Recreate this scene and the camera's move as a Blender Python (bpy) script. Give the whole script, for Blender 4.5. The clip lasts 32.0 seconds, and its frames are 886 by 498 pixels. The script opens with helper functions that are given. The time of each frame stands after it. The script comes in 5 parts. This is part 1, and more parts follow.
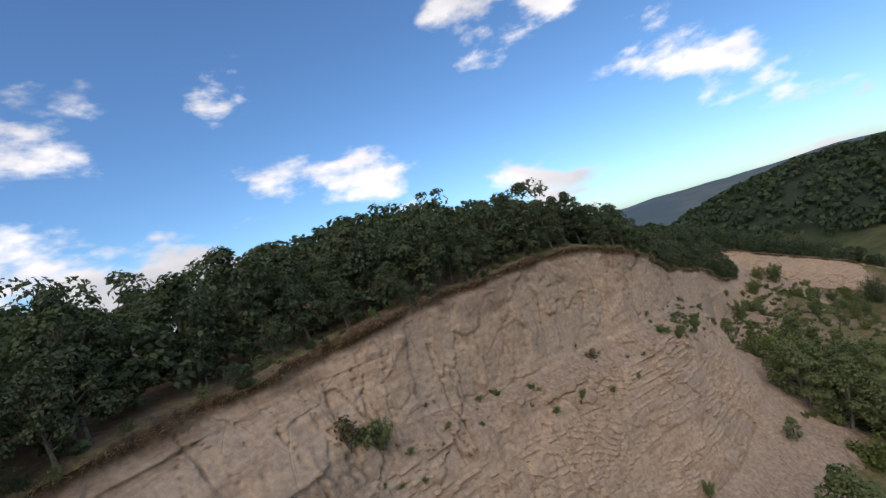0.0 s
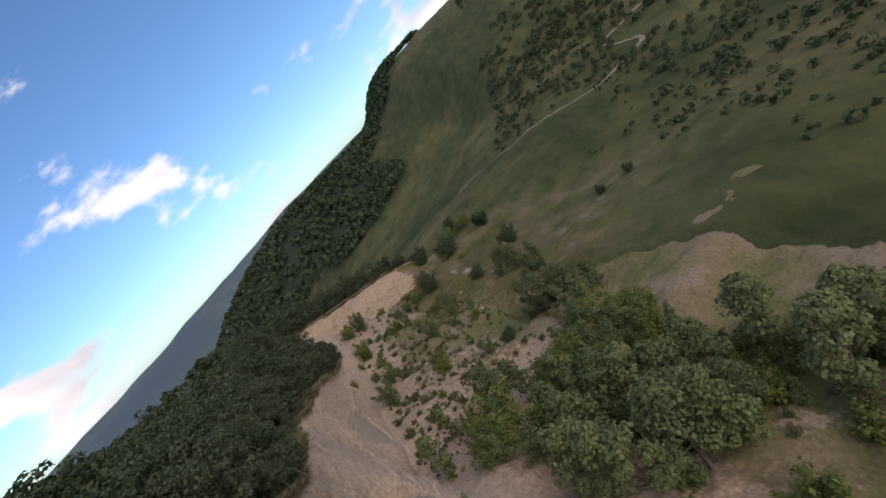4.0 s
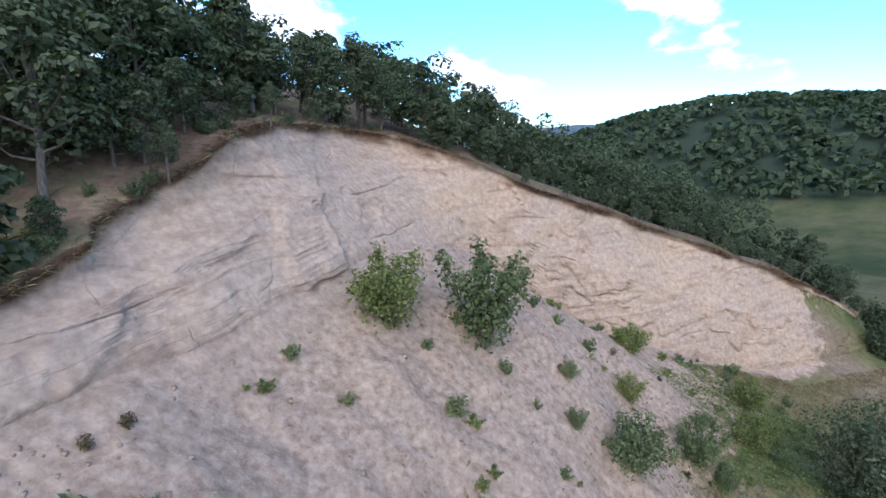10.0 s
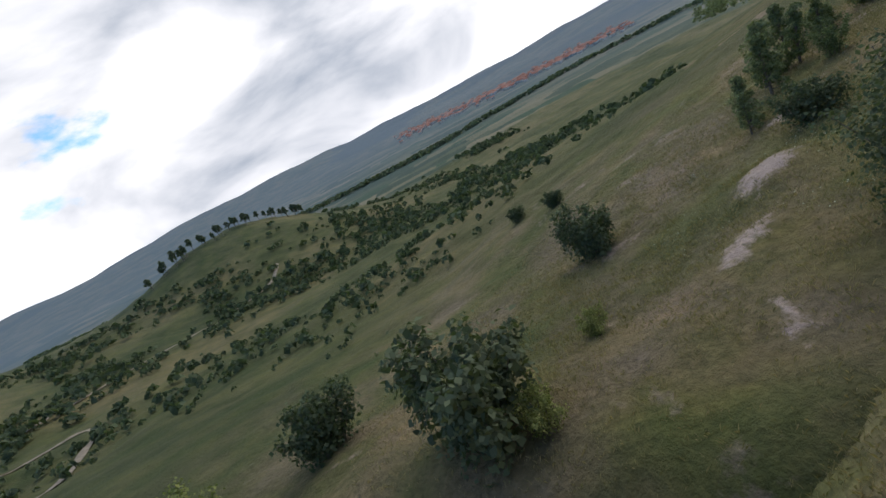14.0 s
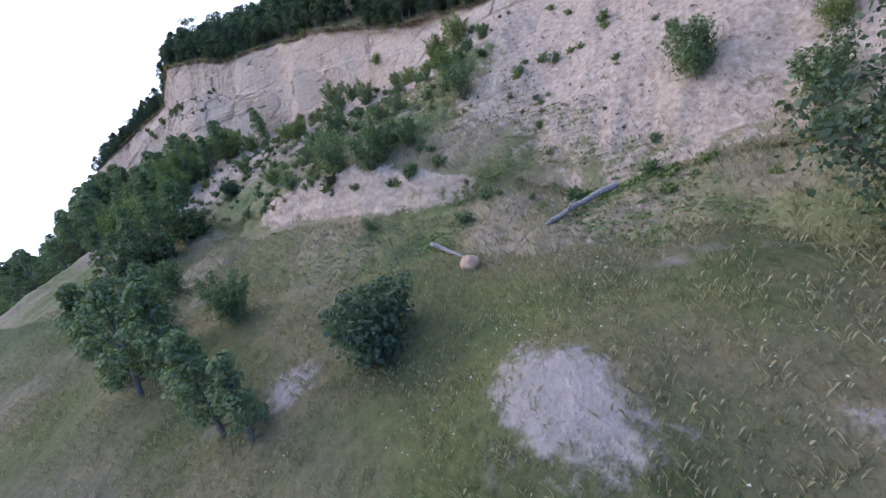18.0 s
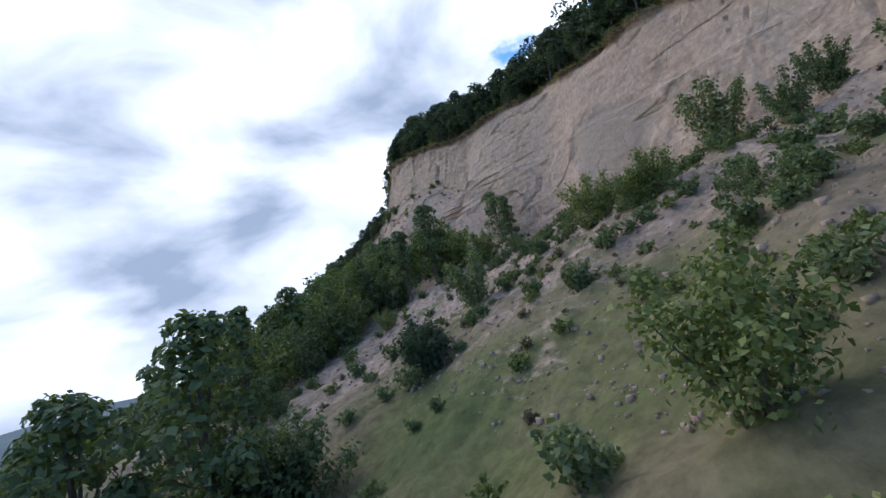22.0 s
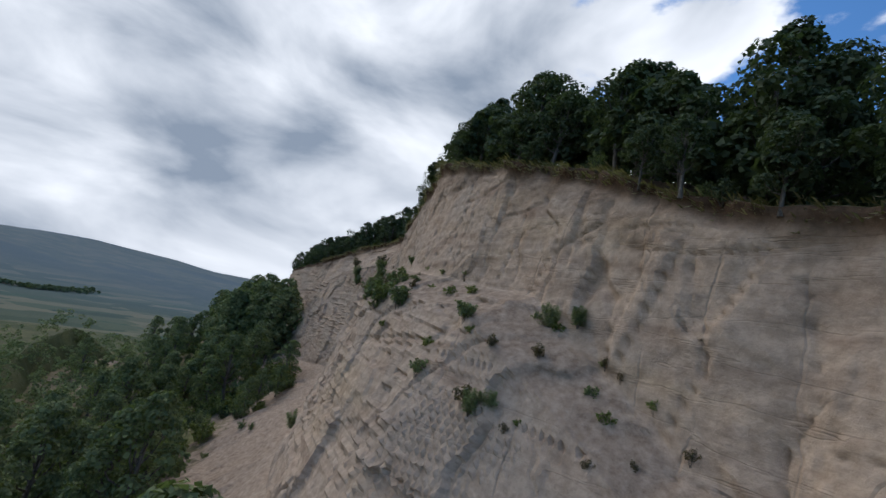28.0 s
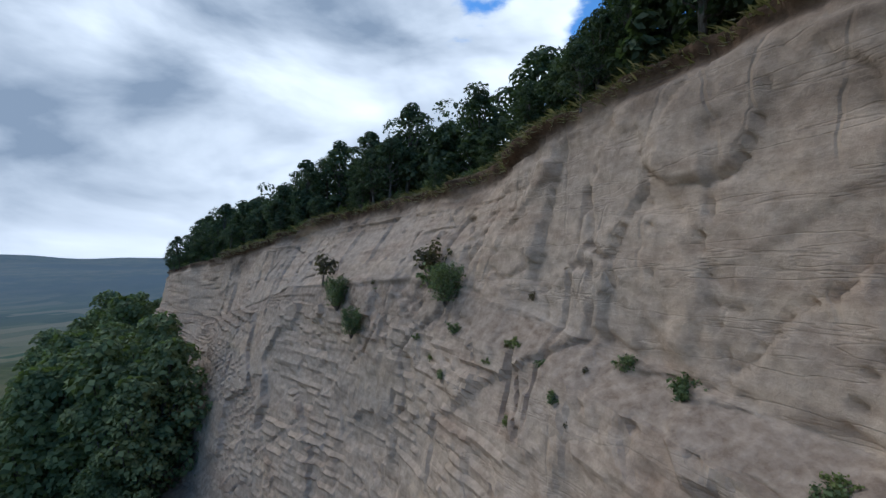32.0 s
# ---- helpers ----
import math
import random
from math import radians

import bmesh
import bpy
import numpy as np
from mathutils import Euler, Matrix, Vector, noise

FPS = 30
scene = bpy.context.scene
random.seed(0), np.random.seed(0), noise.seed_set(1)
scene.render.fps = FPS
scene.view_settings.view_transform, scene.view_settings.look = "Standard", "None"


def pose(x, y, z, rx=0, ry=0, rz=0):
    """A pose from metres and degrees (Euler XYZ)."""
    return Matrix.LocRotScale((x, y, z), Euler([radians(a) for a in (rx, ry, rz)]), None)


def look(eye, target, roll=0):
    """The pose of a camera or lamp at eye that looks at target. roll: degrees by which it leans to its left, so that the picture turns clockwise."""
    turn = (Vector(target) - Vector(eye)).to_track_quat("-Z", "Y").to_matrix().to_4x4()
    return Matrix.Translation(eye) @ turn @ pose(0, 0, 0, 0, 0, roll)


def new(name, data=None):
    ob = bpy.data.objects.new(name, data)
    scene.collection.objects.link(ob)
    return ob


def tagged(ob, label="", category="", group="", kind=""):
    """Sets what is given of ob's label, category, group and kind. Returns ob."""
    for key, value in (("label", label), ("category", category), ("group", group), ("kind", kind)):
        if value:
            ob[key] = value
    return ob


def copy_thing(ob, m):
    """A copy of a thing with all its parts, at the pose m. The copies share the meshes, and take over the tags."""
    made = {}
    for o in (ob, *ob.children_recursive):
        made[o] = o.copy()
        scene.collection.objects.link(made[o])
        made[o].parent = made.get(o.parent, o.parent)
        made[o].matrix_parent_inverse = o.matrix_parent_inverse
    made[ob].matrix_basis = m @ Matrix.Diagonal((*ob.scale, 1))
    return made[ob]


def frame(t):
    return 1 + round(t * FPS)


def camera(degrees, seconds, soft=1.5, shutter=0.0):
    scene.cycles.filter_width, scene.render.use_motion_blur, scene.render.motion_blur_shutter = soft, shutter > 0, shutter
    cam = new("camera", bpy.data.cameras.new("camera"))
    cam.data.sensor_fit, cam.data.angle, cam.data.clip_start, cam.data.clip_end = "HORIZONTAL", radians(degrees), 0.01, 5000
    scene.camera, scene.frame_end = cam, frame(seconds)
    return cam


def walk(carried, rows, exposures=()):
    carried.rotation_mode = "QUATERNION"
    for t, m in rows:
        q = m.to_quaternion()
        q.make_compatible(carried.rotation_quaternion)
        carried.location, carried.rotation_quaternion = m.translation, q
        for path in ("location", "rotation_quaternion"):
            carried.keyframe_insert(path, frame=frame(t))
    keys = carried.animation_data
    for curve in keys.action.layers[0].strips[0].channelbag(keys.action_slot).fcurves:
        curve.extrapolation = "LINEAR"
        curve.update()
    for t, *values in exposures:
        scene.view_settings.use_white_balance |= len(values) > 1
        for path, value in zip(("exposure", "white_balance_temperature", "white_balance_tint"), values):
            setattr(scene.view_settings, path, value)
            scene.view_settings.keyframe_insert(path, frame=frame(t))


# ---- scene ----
cam = camera(88.5, 32.0)
PATH = [
    (0, (-9.23, -1.48, 57.07), (-8.878, 0.489, 57.100), -15.3),
    (0.5, (-6.40, 4.80, 58.50), (-5.943, 6.747, 58.498), -24.2),
    (1, (-3.54, 10.12, 60.68), (-2.914, 12.021, 60.651), -31.5),
    (1.5, (-0.38, 15.22, 61.91), (0.514, 17.004, 61.784), -40.7),
    (2, (3.09, 21.20, 62.26), (4.246, 22.760, 61.783), -58.2),
    (2.5, (7.14, 26.49, 61.35), (8.564, 27.668, 60.587), -71.9),
    (3, (10.86, 29.31, 59.79), (12.497, 29.969, 58.851), -75.0),
    (3.5, (13.29, 30.32, 58.66), (14.976, 30.967, 57.792), -67.7),
    (4, (15.93, 30.27, 57.29), (17.612, 31.186, 56.703), -47.5),
    (4.5, (18.60, 29.86, 55.81), (20.104, 31.136, 55.440), -27.6),
    (6.5, (46.98, 47.46, 46.03), (47.778, 49.188, 45.426), 5.8),
    (7, (52.52, 51.91, 45.38), (53.336, 53.610, 44.712), 5.6),
    (7.5, (57.58, 55.97, 44.11), (58.315, 57.689, 43.394), 8.5),
    (8, (62.43, 59.91, 42.70), (63.123, 61.666, 42.028), 9.7),
    (8.5, (66.66, 63.66, 41.23), (67.334, 65.425, 40.582), 8.8),
    (9, (70.22, 68.01, 40.11), (70.821, 69.794, 39.446), 5.8),
    (9.5, (74.02, 72.65, 39.56), (74.585, 74.484, 39.009), 4.9),
    (10, (78.49, 78.30, 38.86), (79.130, 80.125, 38.353), -0.9),
    (10.5, (83.43, 83.61, 37.58), (84.257, 85.373, 37.118), -7.7),
    (11, (87.90, 88.83, 36.23), (89.005, 90.440, 35.795), -16.1),
    (11.5, (92.74, 94.12, 34.95), (94.264, 95.339, 34.492), -25.8),
    (12, (96.59, 98.79, 34.81), (98.525, 99.233, 34.544), -41.8),
    (12.5, (100.84, 105.09, 35.15), (102.687, 104.507, 34.629), -56.1),
    (13, (106.39, 107.09, 33.59), (108.000, 106.049, 33.040), -54.0),
    (13.5, (114.25, 107.33, 31.90), (115.198, 105.679, 31.281), -37.3),
    (14, (120.40, 104.90, 30.15), (120.680, 103.010, 29.572), -28.5),
    (14.5, (124.69, 101.09, 28.21), (124.296, 99.197, 27.677), -23.7),
    (15, (127.51, 96.43, 26.56), (126.474, 94.785, 26.091), -21.4),
    (15.5, (128.03, 92.17, 25.19), (126.567, 90.875, 24.777), -21.6),
    (17.5, (119.60, 77.99, 24.81), (117.676, 78.169, 24.305), -28.5),
    (18, (114.88, 77.00, 24.38), (112.936, 77.066, 23.924), -17.7),
    (18.5, (110.09, 76.52, 24.40), (108.097, 76.394, 24.239), -6.1),
    (19, (105.23, 76.51, 24.19), (103.235, 76.386, 24.137), -7.7),
    (19.5, (100.64, 76.01, 24.30), (98.662, 75.707, 24.278), 0.1),
    (20, (96.51, 75.61, 24.28), (94.762, 74.650, 24.126), 22.6),
    (20.5, (92.64, 74.38, 24.57), (91.064, 73.204, 24.232), 29.6),
    (21, (89.48, 72.32, 25.09), (87.963, 71.067, 24.728), 24.7),
    (21.5, (84.94, 69.49, 25.22), (83.321, 68.321, 25.303), 7.4),
    (22, (77.65, 64.82, 26.32), (75.778, 64.223, 26.679), -13.4),
    (22.5, (71.60, 61.95, 27.60), (69.624, 62.061, 27.913), -33.5),
    (23, (68.02, 61.03, 29.41), (66.063, 61.378, 29.646), -31.9),
    (23.5, (64.84, 61.28, 31.49), (62.904, 61.753, 31.641), -28.5),
    (24, (61.46, 61.90, 33.45), (59.521, 62.357, 33.681), -17.1),
    (24.5, (57.74, 62.72, 34.94), (55.768, 62.841, 35.241), 6.1),
    (25, (54.64, 63.30, 36.79), (52.661, 63.028, 36.947), 24.6),
    (25.5, (51.62, 63.35, 38.94), (49.735, 62.663, 38.938), 37.7),
    (26, (48.04, 61.90, 40.99), (46.248, 61.029, 41.162), 39.8),
    (26.5, (45.31, 59.65, 42.28), (43.493, 58.853, 42.524), 31.6),
    (28.5, (40.56, 46.80, 43.24), (38.688, 46.166, 43.522), 8.7),
    (29, (37.98, 43.00, 44.53), (36.059, 42.449, 44.566), 6.9),
    (29.5, (34.53, 39.34, 45.40), (32.599, 38.863, 45.234), 4.3),
    (30, (29.73, 35.97, 46.14), (27.781, 35.609, 45.914), -1.3),
    (30.5, (24.82, 32.75, 46.94), (22.836, 32.587, 46.714), -8.8),
    (31, (19.35, 29.96, 47.78), (17.355, 29.824, 47.668), -7.6),
    (31.5, (13.54, 27.72, 48.50), (11.541, 27.590, 48.514), -6.0),
    (32, (7.04, 25.74, 49.43), (5.060, 25.496, 49.506), 0.6),
]
# seconds, stops, kelvin, tint
EXPOSURE = [(0, -0.7, 6500, 15), (1, -0.85, 6500, 17), (3, -0.8, 6600, 20), (4.5, -0.5, 6700, 20), (6.5, 0.0, 5650, 15), (9, 0.3, 5350, 17), (11, 0.3, 5400, 15), (13, -0.2, 6800, 18),
            (14, -0.3, 6400, 13), (15.5, -0.25, 6250, 13), (17.5, 0.5, 5150, 20), (19, 0.45, 5300, 19), (20.5, 0.25, 5350, 18), (22, -0.2, 5500, 14), (23, -0.4, 5450, 12), (24, -0.2, 5400, 11), (25, 0.05, 5500, 9),
            (26.5, -0.1, 5900, 10), (28.5, -0.85, 5850, 10), (30, -0.72, 5400, 7), (32, -0.72, 5350, 7)]
walk(cam, [(t, look(eye, target, roll)) for t, eye, target, roll in PATH], EXPOSURE)

# ---- light ----
SUN_YAW, SUN_ELEV = 150.0, 42.0        # degrees: yaw to the left from +y
sun_dir = Vector((-math.sin(radians(SUN_YAW)) * math.cos(radians(SUN_ELEV)),
                  math.cos(radians(SUN_YAW)) * math.cos(radians(SUN_ELEV)), math.sin(radians(SUN_ELEV))))
world = bpy.data.worlds.new("sky")
scene.world = world
world.use_nodes = True
wn, wl = world.node_tree.nodes, world.node_tree.links
wn.clear()


def wnode(kind, **values):
    n = wn.new(kind)
    for key, value in values.items():
        n.inputs[key].default_value = value
    return n


def wmath(op, a, b=None, clamp=False):
    n = wn.new("ShaderNodeMath")
    n.operation, n.use_clamp = op, clamp
    for i, v in enumerate((a, b)):
        if v is None:
            continue
        if isinstance(v, (int, float)):
            n.inputs[i].default_value = v
        else:
            wl.new(v, n.inputs[i])
    return n.outputs[0]


sky = wn.new("ShaderNodeTexSky")
sky.sky_type, sky.sun_disc = "NISHITA", False
sky.sun_elevation, sky.sun_rotation = radians(SUN_ELEV), radians(-SUN_YAW)
sky.air_density, sky.dust_density, sky.ozone_density = 1.0, 0.4, 2.0
tex = wn.new("ShaderNodeTexCoord")
sep = wn.new("ShaderNodeSeparateXYZ")
wl.new(tex.outputs["Generated"], sep.inputs[0])
dx, dy, dz = sep.outputs
plane = wn.new("ShaderNodeCombineXYZ")
wl.new(dx, plane.inputs[0])
wl.new(dy, plane.inputs[1])
wl.new(wmath("MULTIPLY", dz, 2.1), plane.inputs[2])
big = wnode("ShaderNodeTexNoise", Scale=3.0, Detail=10.0, Roughness=0.55)
wl.new(plane.outputs[0], big.inputs["Vector"])
# more cloud towards the hidden sun, scattered heaps on the other side
side = wmath("ADD", wmath("MULTIPLY", dx, sun_dir.x), wmath("MULTIPLY", dy, sun_dir.y))
cover = wmath("ADD", big.outputs[0], wmath("MULTIPLY", wmath("MAXIMUM", side, -0.10), 0.46))
# heaps crowd together towards the horizon
cover = wmath("ADD", cover, wmath("MULTIPLY", wmath("SUBTRACT", 0.35, wmath("ABSOLUTE", dz), True), 0.12))
mask = wn.new("ShaderNodeMapRange")
mask.interpolation_type = "SMOOTHSTEP"
wl.new(cover, mask.inputs[0])
mask.inputs[1].default_value, mask.inputs[2].default_value = 0.495, 0.585
shade = wnode("ShaderNodeTexNoise", Scale=2.6, Detail=7.0, Roughness=0.5, Distortion=0.35)
wl.new(plane.outputs[0], shade.inputs["Vector"])
thick = wn.new("ShaderNodeMapRange")
wl.new(wmath("ADD", shade.outputs[0], wmath("MULTIPLY", side, 0.08)), thick.inputs[0])
thick.inputs[1].default_value, thick.inputs[2].default_value = 0.40, 0.74
cloud = wn.new("ShaderNodeMix")
cloud.data_type = "RGBA"
wl.new(thick.outputs[0], cloud.inputs["Factor"])
cloud.inputs["A"].default_value = (12.4, 12.2, 12.0, 1)
cloud.inputs["B"].default_value = (3.2, 3.7, 4.4, 1)
full = wn.new("ShaderNodeMix")
full.data_type = "RGBA"
wl.new(mask.outputs[0], full.inputs["Factor"])
tone = wn.new("ShaderNodeMix")
tone.data_type, tone.blend_type = "RGBA", "MULTIPLY"
tone.inputs["Factor"].default_value = 1.0
wl.new(sky.outputs[0], tone.inputs["A"])
tone.inputs["B"].default_value = (0.98, 1.42, 1.74, 1)
wl.new(tone.outputs["Result"], full.inputs["A"])
wl.new(cloud.outputs["Result"], full.inputs["B"])
back = wnode("ShaderNodeBackground", Strength=0.15)
wl.new(full.outputs["Result"], back.inputs["Color"])
wl.new(back.outputs[0], wn.new("ShaderNodeOutputWorld").inputs["Surface"])

lamp = bpy.data.lights.new("sun", "SUN")
lamp.energy, lamp.angle, lamp.color = 1.1, radians(24), (1.0, 0.92, 0.82)
sun = new("sun", lamp)
sun.matrix_world = look(sun_dir * 300, (0, 0, 0))

# ---- materials ----


def material(name, rough=0.95):
    m = bpy.data.materials.new(name)
    m.use_nodes = True
    b = m.node_tree.nodes["Principled BSDF"]
    b.inputs["Roughness"].default_value = rough
    b.inputs["Specular IOR Level"].default_value = 0.15
    return m, m.node_tree.nodes, m.node_tree.links, b


def noise_of(nodes, links, vector, scale, detail=5.0, rough=0.55):
    n = nodes.new("ShaderNodeTexNoise")
    n.inputs["Scale"].default_value, n.inputs["Detail"].default_value, n.inputs["Roughness"].default_value = scale, detail, rough
    if vector is not None:
        links.new(vector, n.inputs["Vector"])
    return n.outputs[0]


def ramp_of(nodes, links, value, *stops):
    r = nodes.new("ShaderNodeValToRGB")
    while len(r.color_ramp.elements) < len(stops):
        r.color_ramp.elements.new(0.5)
    for e, (at, colour) in zip(r.color_ramp.elements, stops):
        e.position, e.color = at, (*colour, 1)
    links.new(value, r.inputs[0])
    return r.outputs[0]


def mix_of(nodes, links, factor, a, b, blend="MIX"):
    n = nodes.new("ShaderNodeMix")
    n.data_type, n.blend_type = "RGBA", blend
    for key, v in (("Factor", factor), ("A", a), ("B", b)):
        if isinstance(v, (int, float)):
            n.inputs[key].default_value = v
        elif isinstance(v, tuple):
            n.inputs[key].default_value = (*v, 1)
        else:
            links.new(v, n.inputs[key])
    return n.outputs["Result"]


def math_of(nodes, links, op, a, b=0.0, clamp=False):
    n = nodes.new("ShaderNodeMath")
    n.operation, n.use_clamp = op, clamp
    for i, v in enumerate((a, b)):
        if isinstance(v, (int, float)):
            n.inputs[i].default_value = v
        else:
            links.new(v, n.inputs[i])
    return n.outputs[0]


def mapped(nodes, links, scale):
    c = nodes.new("ShaderNodeTexCoord")
    m = nodes.new("ShaderNodeMapping")
    m.inputs["Scale"].default_value = scale
    links.new(c.outputs["Object"], m.inputs["Vector"])
    return m.outputs[0]


def bump_of(nodes, links, bsdf, height, strength, distance):
    b = nodes.new("ShaderNodeBump")
    b.inputs["Strength"].default_value, b.inputs["Distance"].default_value = strength, distance
    links.new(height, b.inputs["Height"])
    links.new(b.outputs[0], bsdf.inputs["Normal"])


def attribute_of(nodes, name):
    n = nodes.new("ShaderNodeAttribute")
    n.attribute_name = name
    return n.outputs["Fac"]


def grass_colour(n, l):
    here = mapped(n, l, (1, 1, 1))
    broad = noise_of(n, l, here, 0.11, 4)
    fine = noise_of(n, l, here, 2.6, 8, 0.68)
    green = ramp_of(n, l, broad, (0.30, (0.085, 0.115, 0.036)), (0.44, (0.152, 0.147, 0.062)), (0.54, (0.215, 0.173, 0.102)), (0.66, (0.27, 0.205, 0.152)))
    return mix_of(n, l, 0.8, green, ramp_of(n, l, fine, (0.3, (0.52, 0.54, 0.50)), (0.68, (1.4, 1.36, 1.33))), "MULTIPLY"), fine


def ground_material():
    m, n, l, b = material("ground_cliff")
    thin = mapped(n, l, (0.30, 0.30, 1.5))
    here = mapped(n, l, (1, 1, 1))
    strata = noise_of(n, l, thin, 1.1, 8, 0.62)
    blotch = noise_of(n, l, here, 0.22, 6, 0.6)
    grain = noise_of(n, l, here, 3.1, 9, 0.66)
    sand = ramp_of(n, l, strata, (0.32, (0.355, 0.248, 0.171)), (0.45, (0.499, 0.365, 0.258)), (0.55, (0.552, 0.414, 0.296)), (0.68, (0.427, 0.320, 0.235)))
    sand = mix_of(n, l, ramp_of(n, l, blotch, (0.42, (0, 0, 0)), (0.66, (0.75, 0.75, 0.75))), sand, (0.451, 0.360, 0.277))
    rust = noise_of(n, l, mapped(n, l, (0.12, 0.12, 0.5)), 0.9, 4)
    sand = mix_of(n, l, ramp_of(n, l, rust, (0.56, (0, 0, 0)), (0.72, (0.45, 0.45, 0.45))), sand, (0.53, 0.385, 0.235))
    sand = mix_of(n, l, 0.75, sand, ramp_of(n, l, grain, (0.25, (0.55, 0.53, 0.5)), (0.65, (1.18, 1.18, 1.18))), "MULTIPLY")
    sand = mix_of(n, l, math_of(n, l, "MULTIPLY", attribute_of(n, "plate"), 0.5), sand, (0.360, 0.297, 0.231))
    pale = mix_of(n, l, ramp_of(n, l, grain, (0.35, (0, 0, 0)), (0.65, (1, 1, 1))), (0.259, 0.184, 0.127), (0.490, 0.373, 0.273))
    base = mix_of(n, l, attribute_of(n, "loose"), sand, pale)
    soil = ramp_of(n, l, grain, (0.3, (0.035, 0.022, 0.014)), (0.7, (0.17, 0.105, 0.062)))
    # real soil on the lip; on the hilltop it also paints tree shade
    base = mix_of(n, l, attribute_of(n, "soil"), base, soil)
    green, fine = grass_colour(n, l)
    patchy = math_of(n, l, "ADD", attribute_of(n, "veg"), math_of(n, l, "MULTIPLY", math_of(n, l, "SUBTRACT", noise_of(n, l, here, 0.9, 8, 0.7), 0.5), 1.6))
    base = mix_of(n, l, ramp_of(n, l, patchy, (0.42, (0, 0, 0)), (0.60, (1, 1, 1))), base, green)
    l.new(base, b.inputs["Base Color"])
    def flakes(scale):
        """Flat flakes of random height, with crisp broken edges."""
        cell = n.new("ShaderNodeTexVoronoi")
        cell.inputs["Scale"].default_value = scale
        l.new(bent.outputs[0], cell.inputs["Vector"])
        return cell.outputs["Color"]

    bent = n.new("ShaderNodeVectorMath")
    bent.operation = "MULTIPLY_ADD"
    wander = n.new("ShaderNodeTexNoise")
    wander.inputs["Scale"].default_value, wander.inputs["Detail"].default_value = 0.7, 3.0
    l.new(mapped(n, l, (1, 1, 1)), wander.inputs["Vector"])
    l.new(wander.outputs["Color"], bent.inputs[0])
    bent.inputs[1].default_value = (0.7, 0.7, 0.7)
    l.new(mapped(n, l, (1.0, 1.0, 0.55)), bent.inputs[2])
    relief = math_of(n, l, "ADD", math_of(n, l, "MULTIPLY", grain, math_of(n, l, "ADD", 0.34, math_of(n, l, "MULTIPLY", attribute_of(n, "loose"), 0.1))), math_of(n, l, "MULTIPLY", strata, 0.3))
    # thin bedding lines that come and go
    line = math_of(n, l, "ABSOLUTE", math_of(n, l, "SUBTRACT", noise_of(n, l, mapped(n, l, (0.22, 0.22, 1.8)), 0.6, 4, 0.6), 0.5))
    groove = math_of(n, l, "MULTIPLY", math_of(n, l, "MINIMUM", line, 0.012), 6.5)
    split = math_of(n, l, "ADD", math_of(n, l, "MULTIPLY", flakes(0.5), 0.6), math_of(n, l, "ADD", math_of(n, l, "MULTIPLY", flakes(1.5), 0.36), math_of(n, l, "MULTIPLY", flakes(4.6), 0.26)))
    # upright fracture lines
    cell = n.new("ShaderNodeTexVoronoi")
    cell.feature = "DISTANCE_TO_EDGE"
    cell.inputs["Scale"].default_value = 0.55
    tall_way = n.new("ShaderNodeVectorMath")
    tall_way.operation = "MULTIPLY"
    l.new(bent.outputs[0], tall_way.inputs[0])
    tall_way.inputs[1].default_value = (1.0, 1.0, 0.55)
    l.new(tall_way.outputs[0], cell.inputs["Vector"])
    some_lines = ramp_of(n, l, noise_of(n, l, here, 0.35, 3), (0.46, (0, 0, 0)), (0.58, (1, 1, 1)))
    fracture = math_of(n, l, "MULTIPLY", math_of(n, l, "SUBTRACT", math_of(n, l, "MINIMUM", cell.outputs["Distance"], 0.03), 0.03), math_of(n, l, "MULTIPLY", some_lines, 7.0))
    split = math_of(n, l, "ADD", split, fracture)
    solid = math_of(n, l, "SUBTRACT", 1.0, attribute_of(n, "loose"))
    bump_of(n, l, b, math_of(n, l, "ADD", relief, math_of(n, l, "MULTIPLY", math_of(n, l, "ADD", split, groove), solid)), 1.0, 0.17)
    return m


